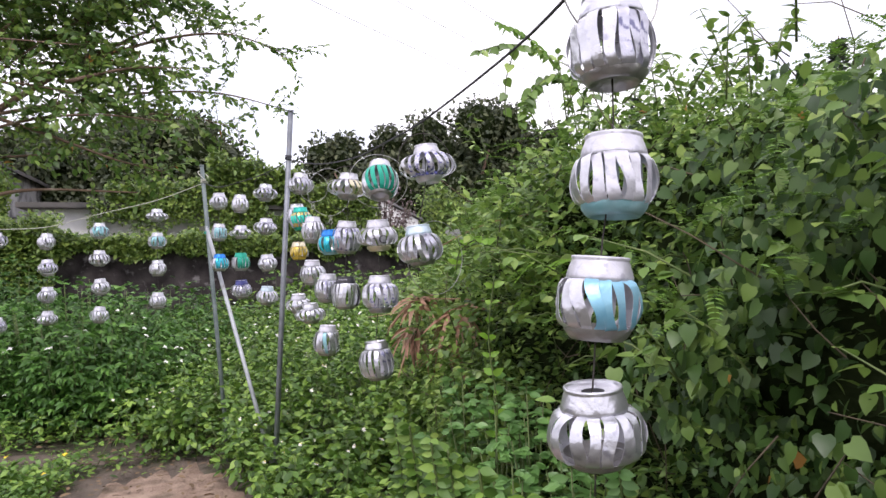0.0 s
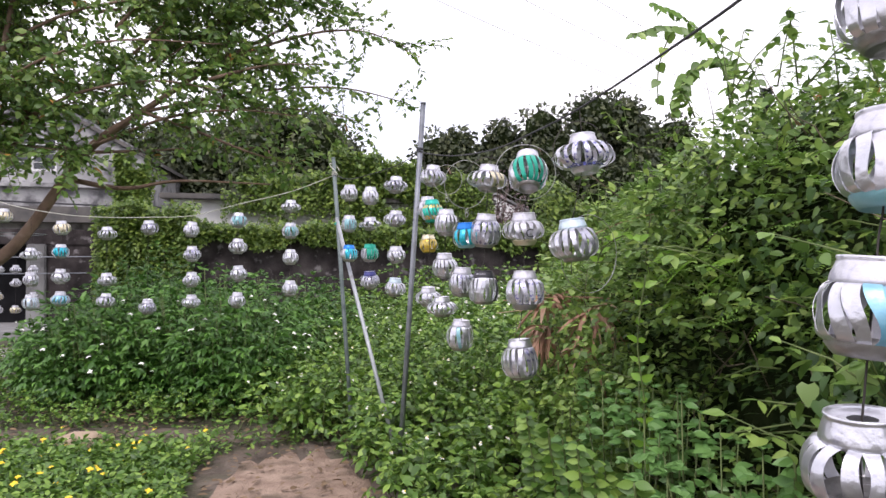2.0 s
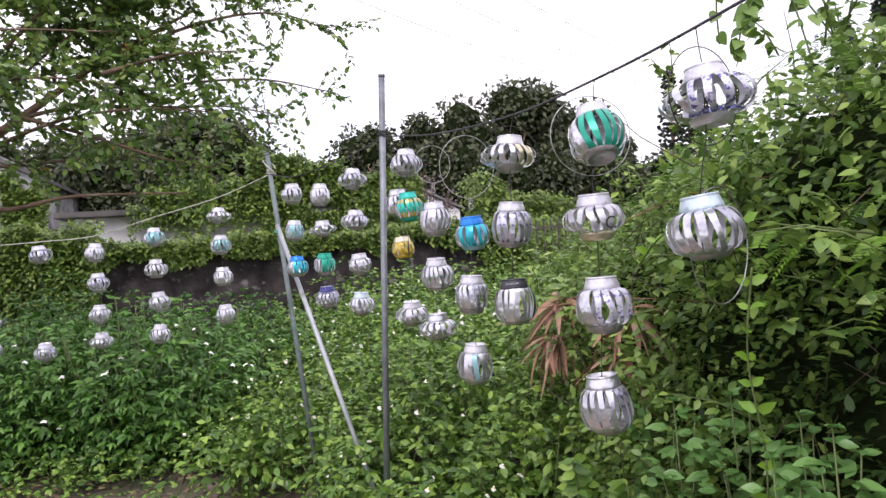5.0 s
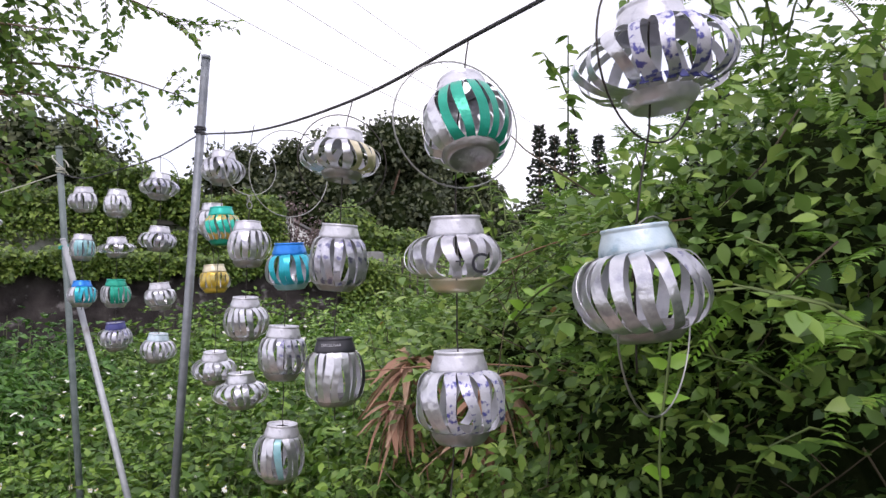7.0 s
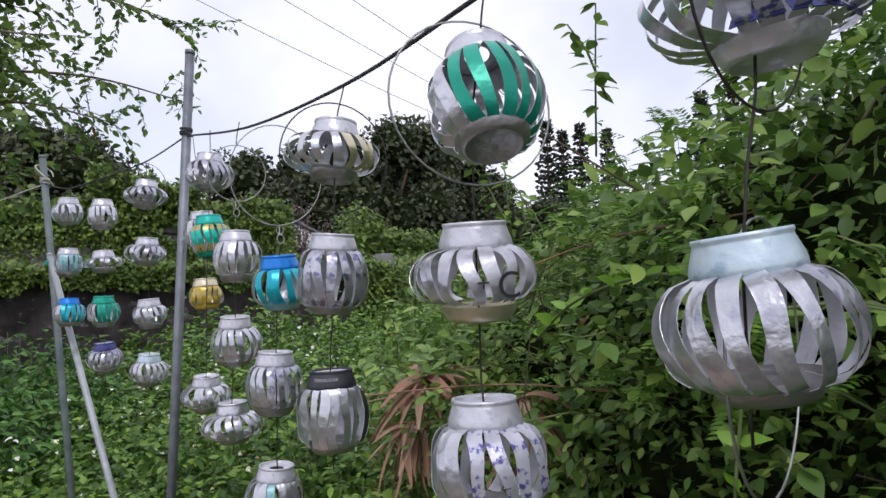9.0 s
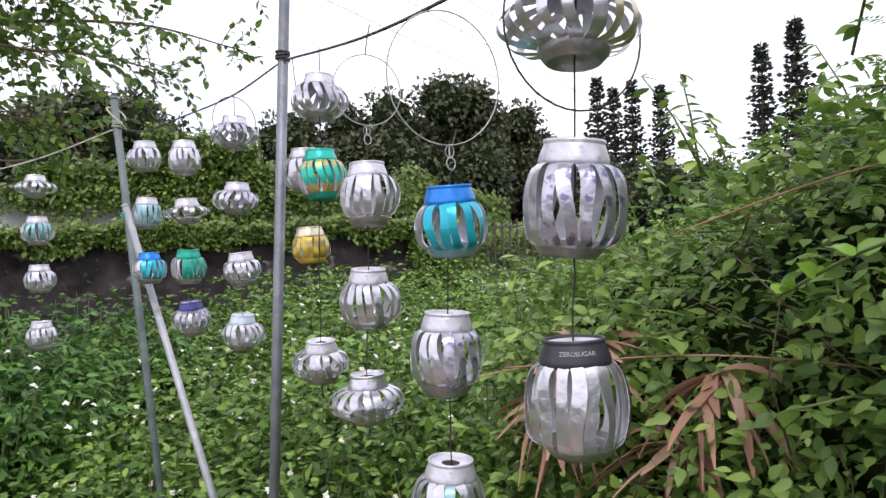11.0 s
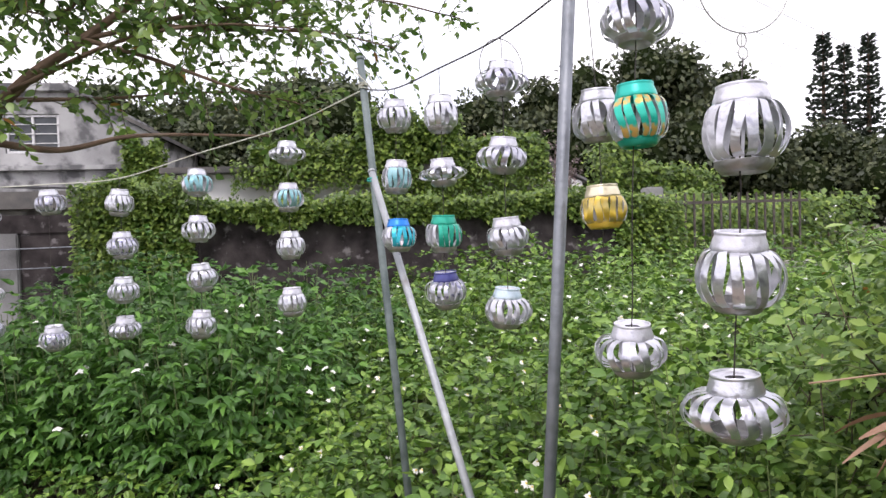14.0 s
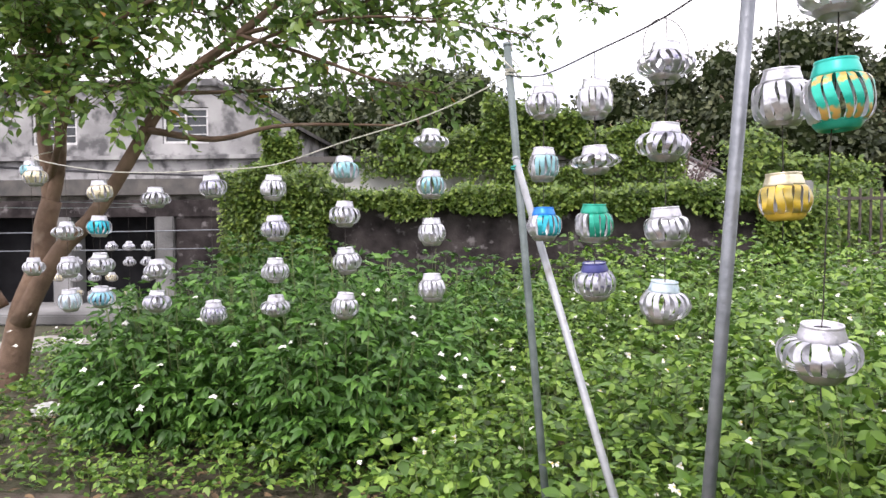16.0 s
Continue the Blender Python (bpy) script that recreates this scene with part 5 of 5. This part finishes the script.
def strip_mesh(h, w, twist, kind, bulge):
    """One bowed aluminium strip with an outer and an inner skin; kind picks its own sway, roll and crease."""
    key = (round(h, 2), round(w, 2), round(twist, 1), kind, bulge)
    if key in SHARED:
        return SHARED[key]
    h, w, twist = key[0], key[1] * bulge, key[2]
    own = random.Random(kind * 101 + 7)
    sway, bend, roll = own.uniform(-0.08, 0.08), own.uniform(-0.08, 0.08), own.uniform(-0.28, 0.28)
    power, peak, kink = own.uniform(0.52, 0.8), own.uniform(0.88, 1.18), own.uniform(-0.0016, 0.0016)
    n, half = 13, 0.0063
    z0, z1 = -0.0245, -(h - 0.014)
    verts, faces, inside = [], [], []
    for k in range(n):
        u = k / (n - 1)
        bow = math.sin(math.pi * u ** peak)
        r = 0.0354 + (w / 2 - 0.0354) * max(bow, 0.0) ** power + kink * math.sin(3 * math.pi * u)
        a = twist * (u - 0.5) + sway * math.sin(2 * math.pi * u) + bend * bow
        z = z0 + (z1 - z0) * (0.25 - 0.25 * math.cos(math.pi * u) + 0.5 * u)
        c, q = math.cos(a), math.sin(a)
        lift = roll * bow
        wide = half * (1 + 0.14 * math.sin(5 * u + kind))
        for inset in (0.0, 0.0005):
            for t in (-1, 1):
                rr = r - inset + t * wide * math.sin(lift)
                side = t * wide * math.cos(lift)
                verts.append((rr * c + side * q, rr * q - side * c, z - t * 0.35 * half * (twist + 5 * sway * math.cos(2 * math.pi * u))))
    m = len(verts)
    verts += verts
    for k in range(n - 1):
        o, p = 4 * k, 4 * k + 4
        faces += [(o, o + 1, p + 1, p), (o + 2, p + 2, p + 3, o + 3), (o + m, p + m, p + 2 + m, o + 2 + m), (o + 1 + m, o + 3 + m, p + 3 + m, p + 1 + m)]
        inside += [0, 1, 1, 1]
    me = bpy.data.meshes.new("strip")
    me.from_pydata(verts, [], faces)
    me.polygons.foreach_set("material_index", inside)
    me.polygons.foreach_set("use_smooth", [k % 4 < 2 for k in range(len(faces))])
    me.materials.append(ALU)
    me.materials.append(ALU_IN)
    me.update()
    SHARED[key] = me
    return me


def shared_lathe(key, profile, mat):
    if key not in SHARED:
        bm = bmesh.new()
        lathe(bm, profile, 28)
        bmesh.ops.recalc_face_normals(bm, faces=bm.faces)
        me = bpy.data.meshes.new(key)
        bm.to_mesh(me)
        bm.free()
        me.materials.append(mat)
        SHARED[key] = me
    return SHARED[key]


NECK = [(0.0285, -0.003), (0.0292, 0.0), (0.0308, 0.0), (0.0314, -0.0022), (0.0304, -0.004), (0.0308, -0.0055), (0.0346, -0.0165), (0.0356, -0.021), (0.0357, -0.0262), (0.035, -0.0262), (0.0349, -0.021), (0.034, -0.0165), (0.0298, -0.006)]
LID = [(0.0288, -0.0028), (0.0262, -0.0062), (0.018, -0.0056), (0.0125, -0.0056)]
BASE = [(0.0358, 0.0155), (0.0354, 0.0095), (0.031, 0.0035), (0.0275, 0.0), (0.0262, 0.0006), (0.0235, 0.0046), (0.015, 0.0085), (0.0005, 0.0098)]


def own_material(ob, slot, mat):
    ob.material_slots[slot].link = "OBJECT"
    ob.material_slots[slot].material = mat


def lantern(x, y, top, h, w, label, neck=WHITE_PRINT, print_mat=None, faces=(-75, 50), twist=0.5, tilt=(0, 0), turn=0.0, base=None, group="can lanterns"):
    """A drink can cut into bowed strips. top: the height of its upper rim; faces: the part of its round, in degrees, that carries print_mat."""
    root = thing("can_lantern", pose(x, y, top, tilt[0], tilt[1], 0), label, "lantern", group)
    for name, me, mat, z in (("neck", shared_lathe("neck", NECK, ALU), neck, 0), ("lid", shared_lathe("lid", LID, ALU_IN), None, 0), ("base", shared_lathe("base", BASE, CAN_END), base, -h)):
        ob = new(name, me)
        ob.parent, ob.location = root, (0, 0, z)
        if mat:
            own_material(ob, 0, mat)
    own = random.Random(int(x * 1000) * 31 + int(top * 1000) * 7 + int(y * 1000))
    heavy, uneven = own.uniform(0, 360), own.uniform(0.02, 0.1)
    root.matrix_world = pose(x, y, top, tilt[0] + own.uniform(-5, 5), tilt[1] + own.uniform(-5, 5), 0)
    flow = twist * own.choice((0.2, 0.45, 0.7, -0.3))
    for k in range(STRIPS):
        a = 360 / STRIPS * k + turn
        bulge = round((1 + uneven * math.cos(radians(a - heavy)) + own.uniform(-0.03, 0.03)) / 0.04) * 0.04
        ob = new("strip", strip_mesh(h, w, flow, own.randrange(14), bulge))
        ob.parent = root
        ob.rotation_euler = (0, radians(own.uniform(-1.2, 1.2)), radians(a + own.uniform(-3, 3)))
        d = (a + 180) % 360 - 180
        if print_mat and faces[0] <= (d + 35 + 180) % 360 - 180 <= faces[1]:
            own_material(ob, 0, print_mat)
    return root


PLAIN = "bare silver drink-can lantern cut into bowed strips, hanging on wire"
FLAT = "squashed wide silver can lantern with bulging strips, hanging on wire"
TALL = "tall silver can lantern with slightly bowed strips, hanging on wire"


def wire_line(points, label="thin dark wire threading the hanging lanterns", r=0.0011):
    pts = []
    for a, b in zip(points, points[1:]):
        for k in range(6):
            q = k / 6
            p = Vector(a).lerp(Vector(b), q)
            pts.append(p + Vector((0.0025 * noise.noise(p * 30), 0.0025 * noise.noise(p * 30 + Vector((7, 0, 0))), 0)))
    return tagged(part("hanging_wire", tube(bmesh.new(), pts + [Vector(points[-1])], r, 5), WIRE), label, "wire", "wires of the lanterns")


def hoop(x, y, z, r, mat=WIRE, turn=0.0, squash=1.0):
    pts = [Vector((x + r * math.cos(a) * math.cos(turn), y + r * math.cos(a) * math.sin(turn), z + r * squash * math.sin(a))) for a in np.linspace(-math.pi / 2, 1.5 * math.pi, 40)]
    return tagged(part("wire_hoop", tube(bmesh.new(), pts, 0.0011, 5), mat), "thin bent wire hoop round a hanging lantern", "wire", "wire hoops")


def hook(x, y, z):
    """Two small twisted eyes of wire, one under the other, below a hoop."""
    pts = []
    for a in np.linspace(0, 4 * math.pi, 40):
        lower = a > 2 * math.pi
        q = a if not lower else -a
        pts.append(Vector((x + 0.0065 * math.sin(q), y + 0.002 * math.sin(a * 0.5), z - 0.0085 - (0.017 if lower else 0) + 0.0085 * math.cos(q))))
    return tagged(part("wire_hook", tube(bmesh.new(), pts, 0.001, 5), STEEL_WIRE), "twisted wire hook with two small eyes", "wire", "wire hooks")


# the near string
lantern(0.683, 0.45, 1.455, 0.096, 0.092, PLAIN, ALU, GREY_PRINT)
lantern(0.684, 0.45, 1.305, 0.089, 0.093, "pale silver can lantern with a green lower rim", WHITE_PRINT, WHITE_PRINT, (-120, 60), base=TEAL)
lantern(0.664, 0.45, 1.174, 0.089, 0.094, "silver can lantern with sky-blue printed strips", WHITE_PRINT, SKYBLUE, (-95, 40))
lantern(0.65, 0.45, 1.037, 0.085, 0.1, FLAT, ALU, twist=0.35)
wire_line([(0.69, 0.45, 1.56), (0.683, 0.45, 1.45), (0.684, 0.45, 1.3), (0.664, 0.45, 1.17), (0.65, 0.45, 1.03), (0.65, 0.45, 0.92)])
hoop(0.685, 0.45, 1.47, 0.062, STEEL_WIRE)
# string beside the vine hedge
wide_can = lantern(0.817, 1.5, 1.479, 0.1, 0.15, "wide squashed can lantern with navy lettering round its base", WHITE_PRINT, BLUE_MARKS, (-130, 30), 0.45, base=ALU_IN)
lantern(0.79, 1.5, 1.266, 0.106, 0.124, "big pale blue-necked can lantern with faded print", PALE_BLUE, GREY_PRINT, (-60, 60), 0.6, (0, -4))
wire_line([(0.81, 1.5, 1.545), (0.817, 1.5, 1.47), (0.812, 1.5, 1.36), (0.79, 1.5, 1.26), (0.79, 1.5, 1.13)])
hoop(0.815, 1.5, 1.43, 0.082, WIRE, 0.2)
hoop(0.85, 1.53, 1.18, 0.1, STEEL_WIRE, 0.4)
lantern(0.757, 1.76, 1.466, 0.115, 0.106, "green printed can lantern tilted so its silver base shows", WHITE_PRINT, GREEN, (-125, 60), 0.5, (-25, 5))
letter_can = lantern(0.747, 1.76, 1.298, 0.094, 0.117, "pale gold can lantern lettered with a large letter", WHITE_PRINT, WHITE_PRINT, (-110, 60), 0.4, base=GOLD)
lantern(0.75, 1.76, 1.131, 0.112, 0.108, "silver can lantern with blue-striped strips and a white neck", WHITE_PRINT, BLUE_MARKS, (-110, 0), 0.4)
lantern(0.735, 1.76, 0.936, 0.115, 0.099, TALL, ALU, GREY_PRINT, (-60, 40), 0.3)
wire_line([(0.77, 1.76, 1.528), (0.757, 1.76, 1.46), (0.757, 1.775, 1.34), (0.747, 1.76, 1.29), (0.75, 1.76, 1.12), (0.735, 1.76, 0.93), (0.735, 1.76, 0.8)])
hoop(0.752, 1.76, 1.414, 0.09, STEEL_WIRE, 0.0, 0.89)
lantern(0.741, 2.14, 1.484, 0.09, 0.135, "wide flattened can lantern with an amber tint below", WHITE_PRINT, GOLD, (-60, 20), 0.35)
lantern(0.732, 2.14, 1.318, 0.116, 0.097, TALL, WHITE_PRINT, GREY_PRINT, (-130, 60), 0.3)
black_can = lantern(0.722, 2.14, 1.122, 0.115, 0.102, "silver can lantern with a black lettered neck", BLACK_PRINT, BLACK_PRINT, (-20, 30), 0.3)
wire_line([(0.754, 2.14, 1.54), (0.741, 2.14, 1.48), (0.732, 2.14, 1.31), (0.722, 2.14, 1.12), (0.722, 2.14, 0.98)])
hoop(0.738, 2.14, 1.43, 0.082, WIRE)
lantern(0.718, 2.415, 1.301, 0.098, 0.099, "bright blue-necked can lantern with turquoise printed strips", BLUE, CYAN, (-115, 45), 0.55, base=TEAL)
lantern(0.708, 2.415, 1.128, 0.112, 0.102, "pale silver can lantern with a white neck", WHITE_PRINT, GREY_PRINT, (-75, 40), 0.4)
lantern(0.705, 2.415, 0.927, 0.117, 0.103, "silver can lantern with a faint green mark", WHITE_PRINT, TEAL, (-80, -50), 0.4)
wire_line([(0.722, 2.415, 1.325), (0.718, 2.415, 1.3), (0.708, 2.415, 1.12), (0.705, 2.415, 0.92), (0.705, 2.415, 0.79)])
hoop(0.718, 2.415, 1.448, 0.084, STEEL_WIRE, 0.0, 1.1)
hook(0.722, 2.415, 1.356)
lantern(0.697, 2.715, 1.37, 0.113, 0.102, TALL, WHITE_PRINT, WHITE_PRINT, (-160, -100), 0.4)
lantern(0.692, 2.715, 1.183, 0.106, 0.106, PLAIN, WHITE_PRINT, None, twist=0.35)
lantern(0.682, 2.715, 0.998, 0.087, 0.13, FLAT, ALU, None, twist=0.35)
wire_line([(0.7, 2.715, 1.406), (0.697, 2.715, 1.36), (0.692, 2.715, 1.18), (0.682, 2.715, 0.99), (0.682, 2.715, 0.89)])
hoop(0.703, 2.715, 1.5, 0.063, STEEL_WIRE)
hook(0.7, 2.715, 1.437)
wire_line([(0.708, 2.705, 1.614), (0.703, 2.715, 1.562)], "short wire hook between rope and hoop")
lantern(0.688, 3.0, 1.596, 0.096, 0.118, "wide silver can lantern with blue letters below", WHITE_PRINT, GREY_PRINT, (-90, 20), 0.5)
lantern(0.682, 3.0, 1.435, 0.108, 0.1, "bright green can lantern with an ochre band", AQUA, GREEN_OCHRE, (-125, 110), 0.5, base=GREEN)
lantern(0.668, 3.0, 1.025, 0.092, 0.117, FLAT, WHITE_PRINT, None, twist=0.4)
wire_line([(0.69, 3.0, 1.66), (0.688, 3.0, 1.59), (0.682, 3.0, 1.43), (0.672, 3.0, 1.2), (0.668, 3.0, 1.02), (0.668, 3.0, 0.9)])
lantern(0.691, 3.2, 1.469, 0.106, 0.108, FLAT, ALU, None, twist=0.4)
lantern(0.697, 3.2, 1.276, 0.088, 0.094, "yellow-ochre printed can lantern with a pale rim", GOLD, OLIVE_GOLD, (-180, 180), 0.3, base=YELLOW)
wire_line([(0.672, 3.2, 1.69), (0.691, 3.2, 1.46), (0.697, 3.2, 1.27), (0.697, 3.2, 1.15)])
# strings between the poles
GREENISH = "bright green printed can lantern hanging between the poles"
for x, y, ropez, cans in (
    (0.567, 3.5, 1.66, ((1.599, 0.09, 0.126, FLAT, ALU, GREY_PRINT), (1.416, 0.088, 0.122, FLAT, WHITE_PRINT, GREY_PRINT), (1.222, 0.094, 0.097, PLAIN, WHITE_PRINT, None), (1.049, 0.1, 0.112, "pale bluish silver can lantern with a light neck", PALE_BLUE, WHITE_PRINT))),
    (0.442, 3.71, 1.635, ((1.561, 0.1, 0.094, TALL, ALU, None), (1.389, 0.075, 0.126, FLAT, WHITE_PRINT, None), (1.236, 0.102, 0.105, GREENISH, GREEN, GREEN), (1.081, 0.103, 0.112, PLAIN, NAVY, GREY_PRINT))),
    (0.333, 3.94, 1.63, ((1.596, 0.1, 0.098, PLAIN, WHITE_PRINT, None), (1.411, 0.101, 0.086, "narrow teal-tinted can lantern on wire", WHITE_PRINT, TEAL), (1.232, 0.1, 0.105, "blue and turquoise printed can lantern on wire", BLUE, CYAN)))):
    for k, (z, h, w, label, neck, pr) in enumerate(cans):
        lantern(x, y, z, h, w, label, neck, pr, (-95, 50), 0.3 + 0.08 * k, turn=k * 9)
    wire_line([(x, y, ropez)] + [(x, y, c[0]) for c in cans] + [(x, y, cans[-1][0] - cans[-1][1] - 0.01)])
hoop(0.567, 3.5, 1.585, 0.07, WIRE, 0.5)
# strings along the pale cord
TEALISH = "teal-tinted can lantern hanging from the pale cord"
for x, y, ropez, cans in (
    (-0.032, 4.35, 1.585, ((1.528, 0.08, 0.126, None), (1.38, 0.104, 0.106, TEAL), (1.207, 0.102, 0.104, None), (1.003, 0.105, 0.104, None))),
    (-0.377, 4.48, 1.505, ((1.446, 0.098, 0.112, TEAL), (1.274, 0.099, 0.115, None), (1.096, 0.104, 0.11, None), (0.919, 0.103, 0.11, None))),
    (-0.69, 4.6, 1.43, ((1.389, 0.105, 0.101, None), (1.223, 0.105, 0.106, GREY_PRINT), (1.049, 0.1, 0.108, None), (0.896, 0.086, 0.121, None))),
    (-0.992, 4.7, 1.42, ((1.399, 0.1, 0.11, GREY_PRINT), (0.861, 0.1, 0.111, GREY_PRINT))),
    (-1.284, 4.8, 1.42, ((1.354, 0.09, 0.119, None), (1.036, 0.088, 0.115, None), (0.898, 0.098, 0.115, GREY_PRINT))),
    (-1.628, 4.95, 1.445, ((1.398, 0.1, 0.11, GOLD), (1.234, 0.1, 0.106, CYAN), (1.059, 0.103, 0.121, None), (0.902, 0.1, 0.12, SKYBLUE))),
    (-1.88, 5.1, 1.49, ((1.207, 0.09, 0.136, None), (1.034, 0.104, 0.102, None), (0.874, 0.112, 0.111, PALE_BLUE))),
    (-2.1, 5.2, 1.53, ((1.49, 0.1, 0.112, GOLD),)),
    (-2.33, 5.5, 1.58, ((1.545, 0.095, 0.107, TEAL), (1.011, 0.1, 0.107, None)))):
    for k, (z, h, w, pr) in enumerate(cans):
        lantern(x, y, z, h, w, TEALISH if pr in (TEAL, CYAN, SKYBLUE) else (FLAT if w > 0.119 else PLAIN), WHITE_PRINT if k % 2 else ALU, pr, (-95, 60), 0.25 + 0.1 * (k % 3), turn=k * 11 + x * 40)
    wire_line([(x, y, ropez)] + [(x, y, c[0]) for c in cans] + [(x, y, cans[-1][0] - cans[-1][1] - 0.01)])
# a farther row before the dark doorways
rope("far_rope", [(-2.87, 6.55, 1.36), (-3.02, 8.3, 1.39), (-3.3, 8.6, 1.38), (-4.1, 8.6, 1.37), (-4.8, 8.6, 1.38), (-5.3, 10.49, 1.42)], 0.0025, PIPE_DARK, "dark cord carrying small lanterns before the dark doorways")
for k in range(6):
    x = -3.25 - 0.19 * k
    zs2 = [1.02 - 0.16 * j for j in range(4) if (j + k) % 5 != 3]
    for j, z in enumerate(zs2):
        lantern(x, 8.6, z, 0.095, 0.115, "small far silver can lantern before the dark wall", WHITE_PRINT, GOLD if (j + k) % 4 == 3 else None, (-120, 60), 0.3, turn=j * 17, group="far can lanterns")
    wire_line([(x, 8.6, 1.4)] + [(x, 8.6, z) for z in zs2] + [(x, 8.6, zs2[-1] - 0.1)])

# lettering

def letter(owner, text, angle, dz, size, r, mat):
    cu = bpy.data.curves.new("lettering", "FONT")
    cu.body, cu.size, cu.extrude, cu.align_x = text, size, 0.0002, "CENTER"
    tmp = bpy.data.objects.new("lettering", cu)
    me = bpy.data.meshes.new_from_object(tmp)
    bpy.data.objects.remove(tmp)
    me.materials.append(mat)
    ob = new("lettering", me)
    a = radians(angle)
    ob.parent = owner
    ob.matrix_local = Matrix.Translation((r * math.cos(a), r * math.sin(a), dz)) @ pose(0, 0, 0, 90, 0, angle + 90)
    ob["label"] = "printed lettering"
    return ob


letter(letter_can, "+", -116, -0.063, 0.022, 0.0595, BLACK_PRINT)
letter(letter_can, "C", -93, -0.07, 0.034, 0.0595, BLACK_PRINT)
for word, angle in (("ZERO", -136), ("SUGAR", -108)):
    letter(black_can, word, angle, -0.0135, 0.0062, 0.0352, WHITE_PRINT)["label"] = "small white lettering"

for k in range(9):
    a = -165 + k * 13
    ob = part("print_bar", box(bmesh.new(), -0.0042, 0.0042, -0.0004, 0.0004, -0.0062, 0.0062), NAVY, wide_can, "worn navy print")
    ob.matrix_local = pose(0, 0, 0, 0, 0, a) @ Matrix.Translation((0.0485, 0, -0.082)) @ pose(0, 0, 0, 0, 0, 90) @ pose(0, 0, 0, -42, 0, 0)

# ---- small things on the ground ----
bm = bmesh.new()
bmesh.ops.create_icosphere(bm, subdivisions=3, radius=1)
for v in bm.verts:
    v.co *= 1 + 0.22 * noise.noise(v.co * 1.7)
    v.co = Vector((v.co.x * 0.15, v.co.y * 0.1, max(-0.05, v.co.z * 0.085)))
for f in bm.faces:
    f.smooth = True
ob = part("stone", bm, STONE)
ob.location = (-1.2, 4.1, 0.05)
tagged(ob, "rounded brown field stone beside the yellow flowers", "stone")
bm = bmesh.new()
bmesh.ops.create_icosphere(bm, subdivisions=4, radius=1)
for v in bm.verts:
    v.co *= 1 + 0.35 * noise.noise(v.co * 2.4) + 0.12 * noise.noise(v.co * 7)
    v.co = Vector((v.co.x * 0.11, v.co.y * 0.08, max(-0.02, v.co.z * 0.05)))
for f in bm.faces:
    f.smooth = True
ob = part("plastic_bag", bm, PLASTIC)
ob.location = (-2.5, 5.85, 0.04)
tagged(ob, "crumpled white plastic bag lying on the ground", "litter")
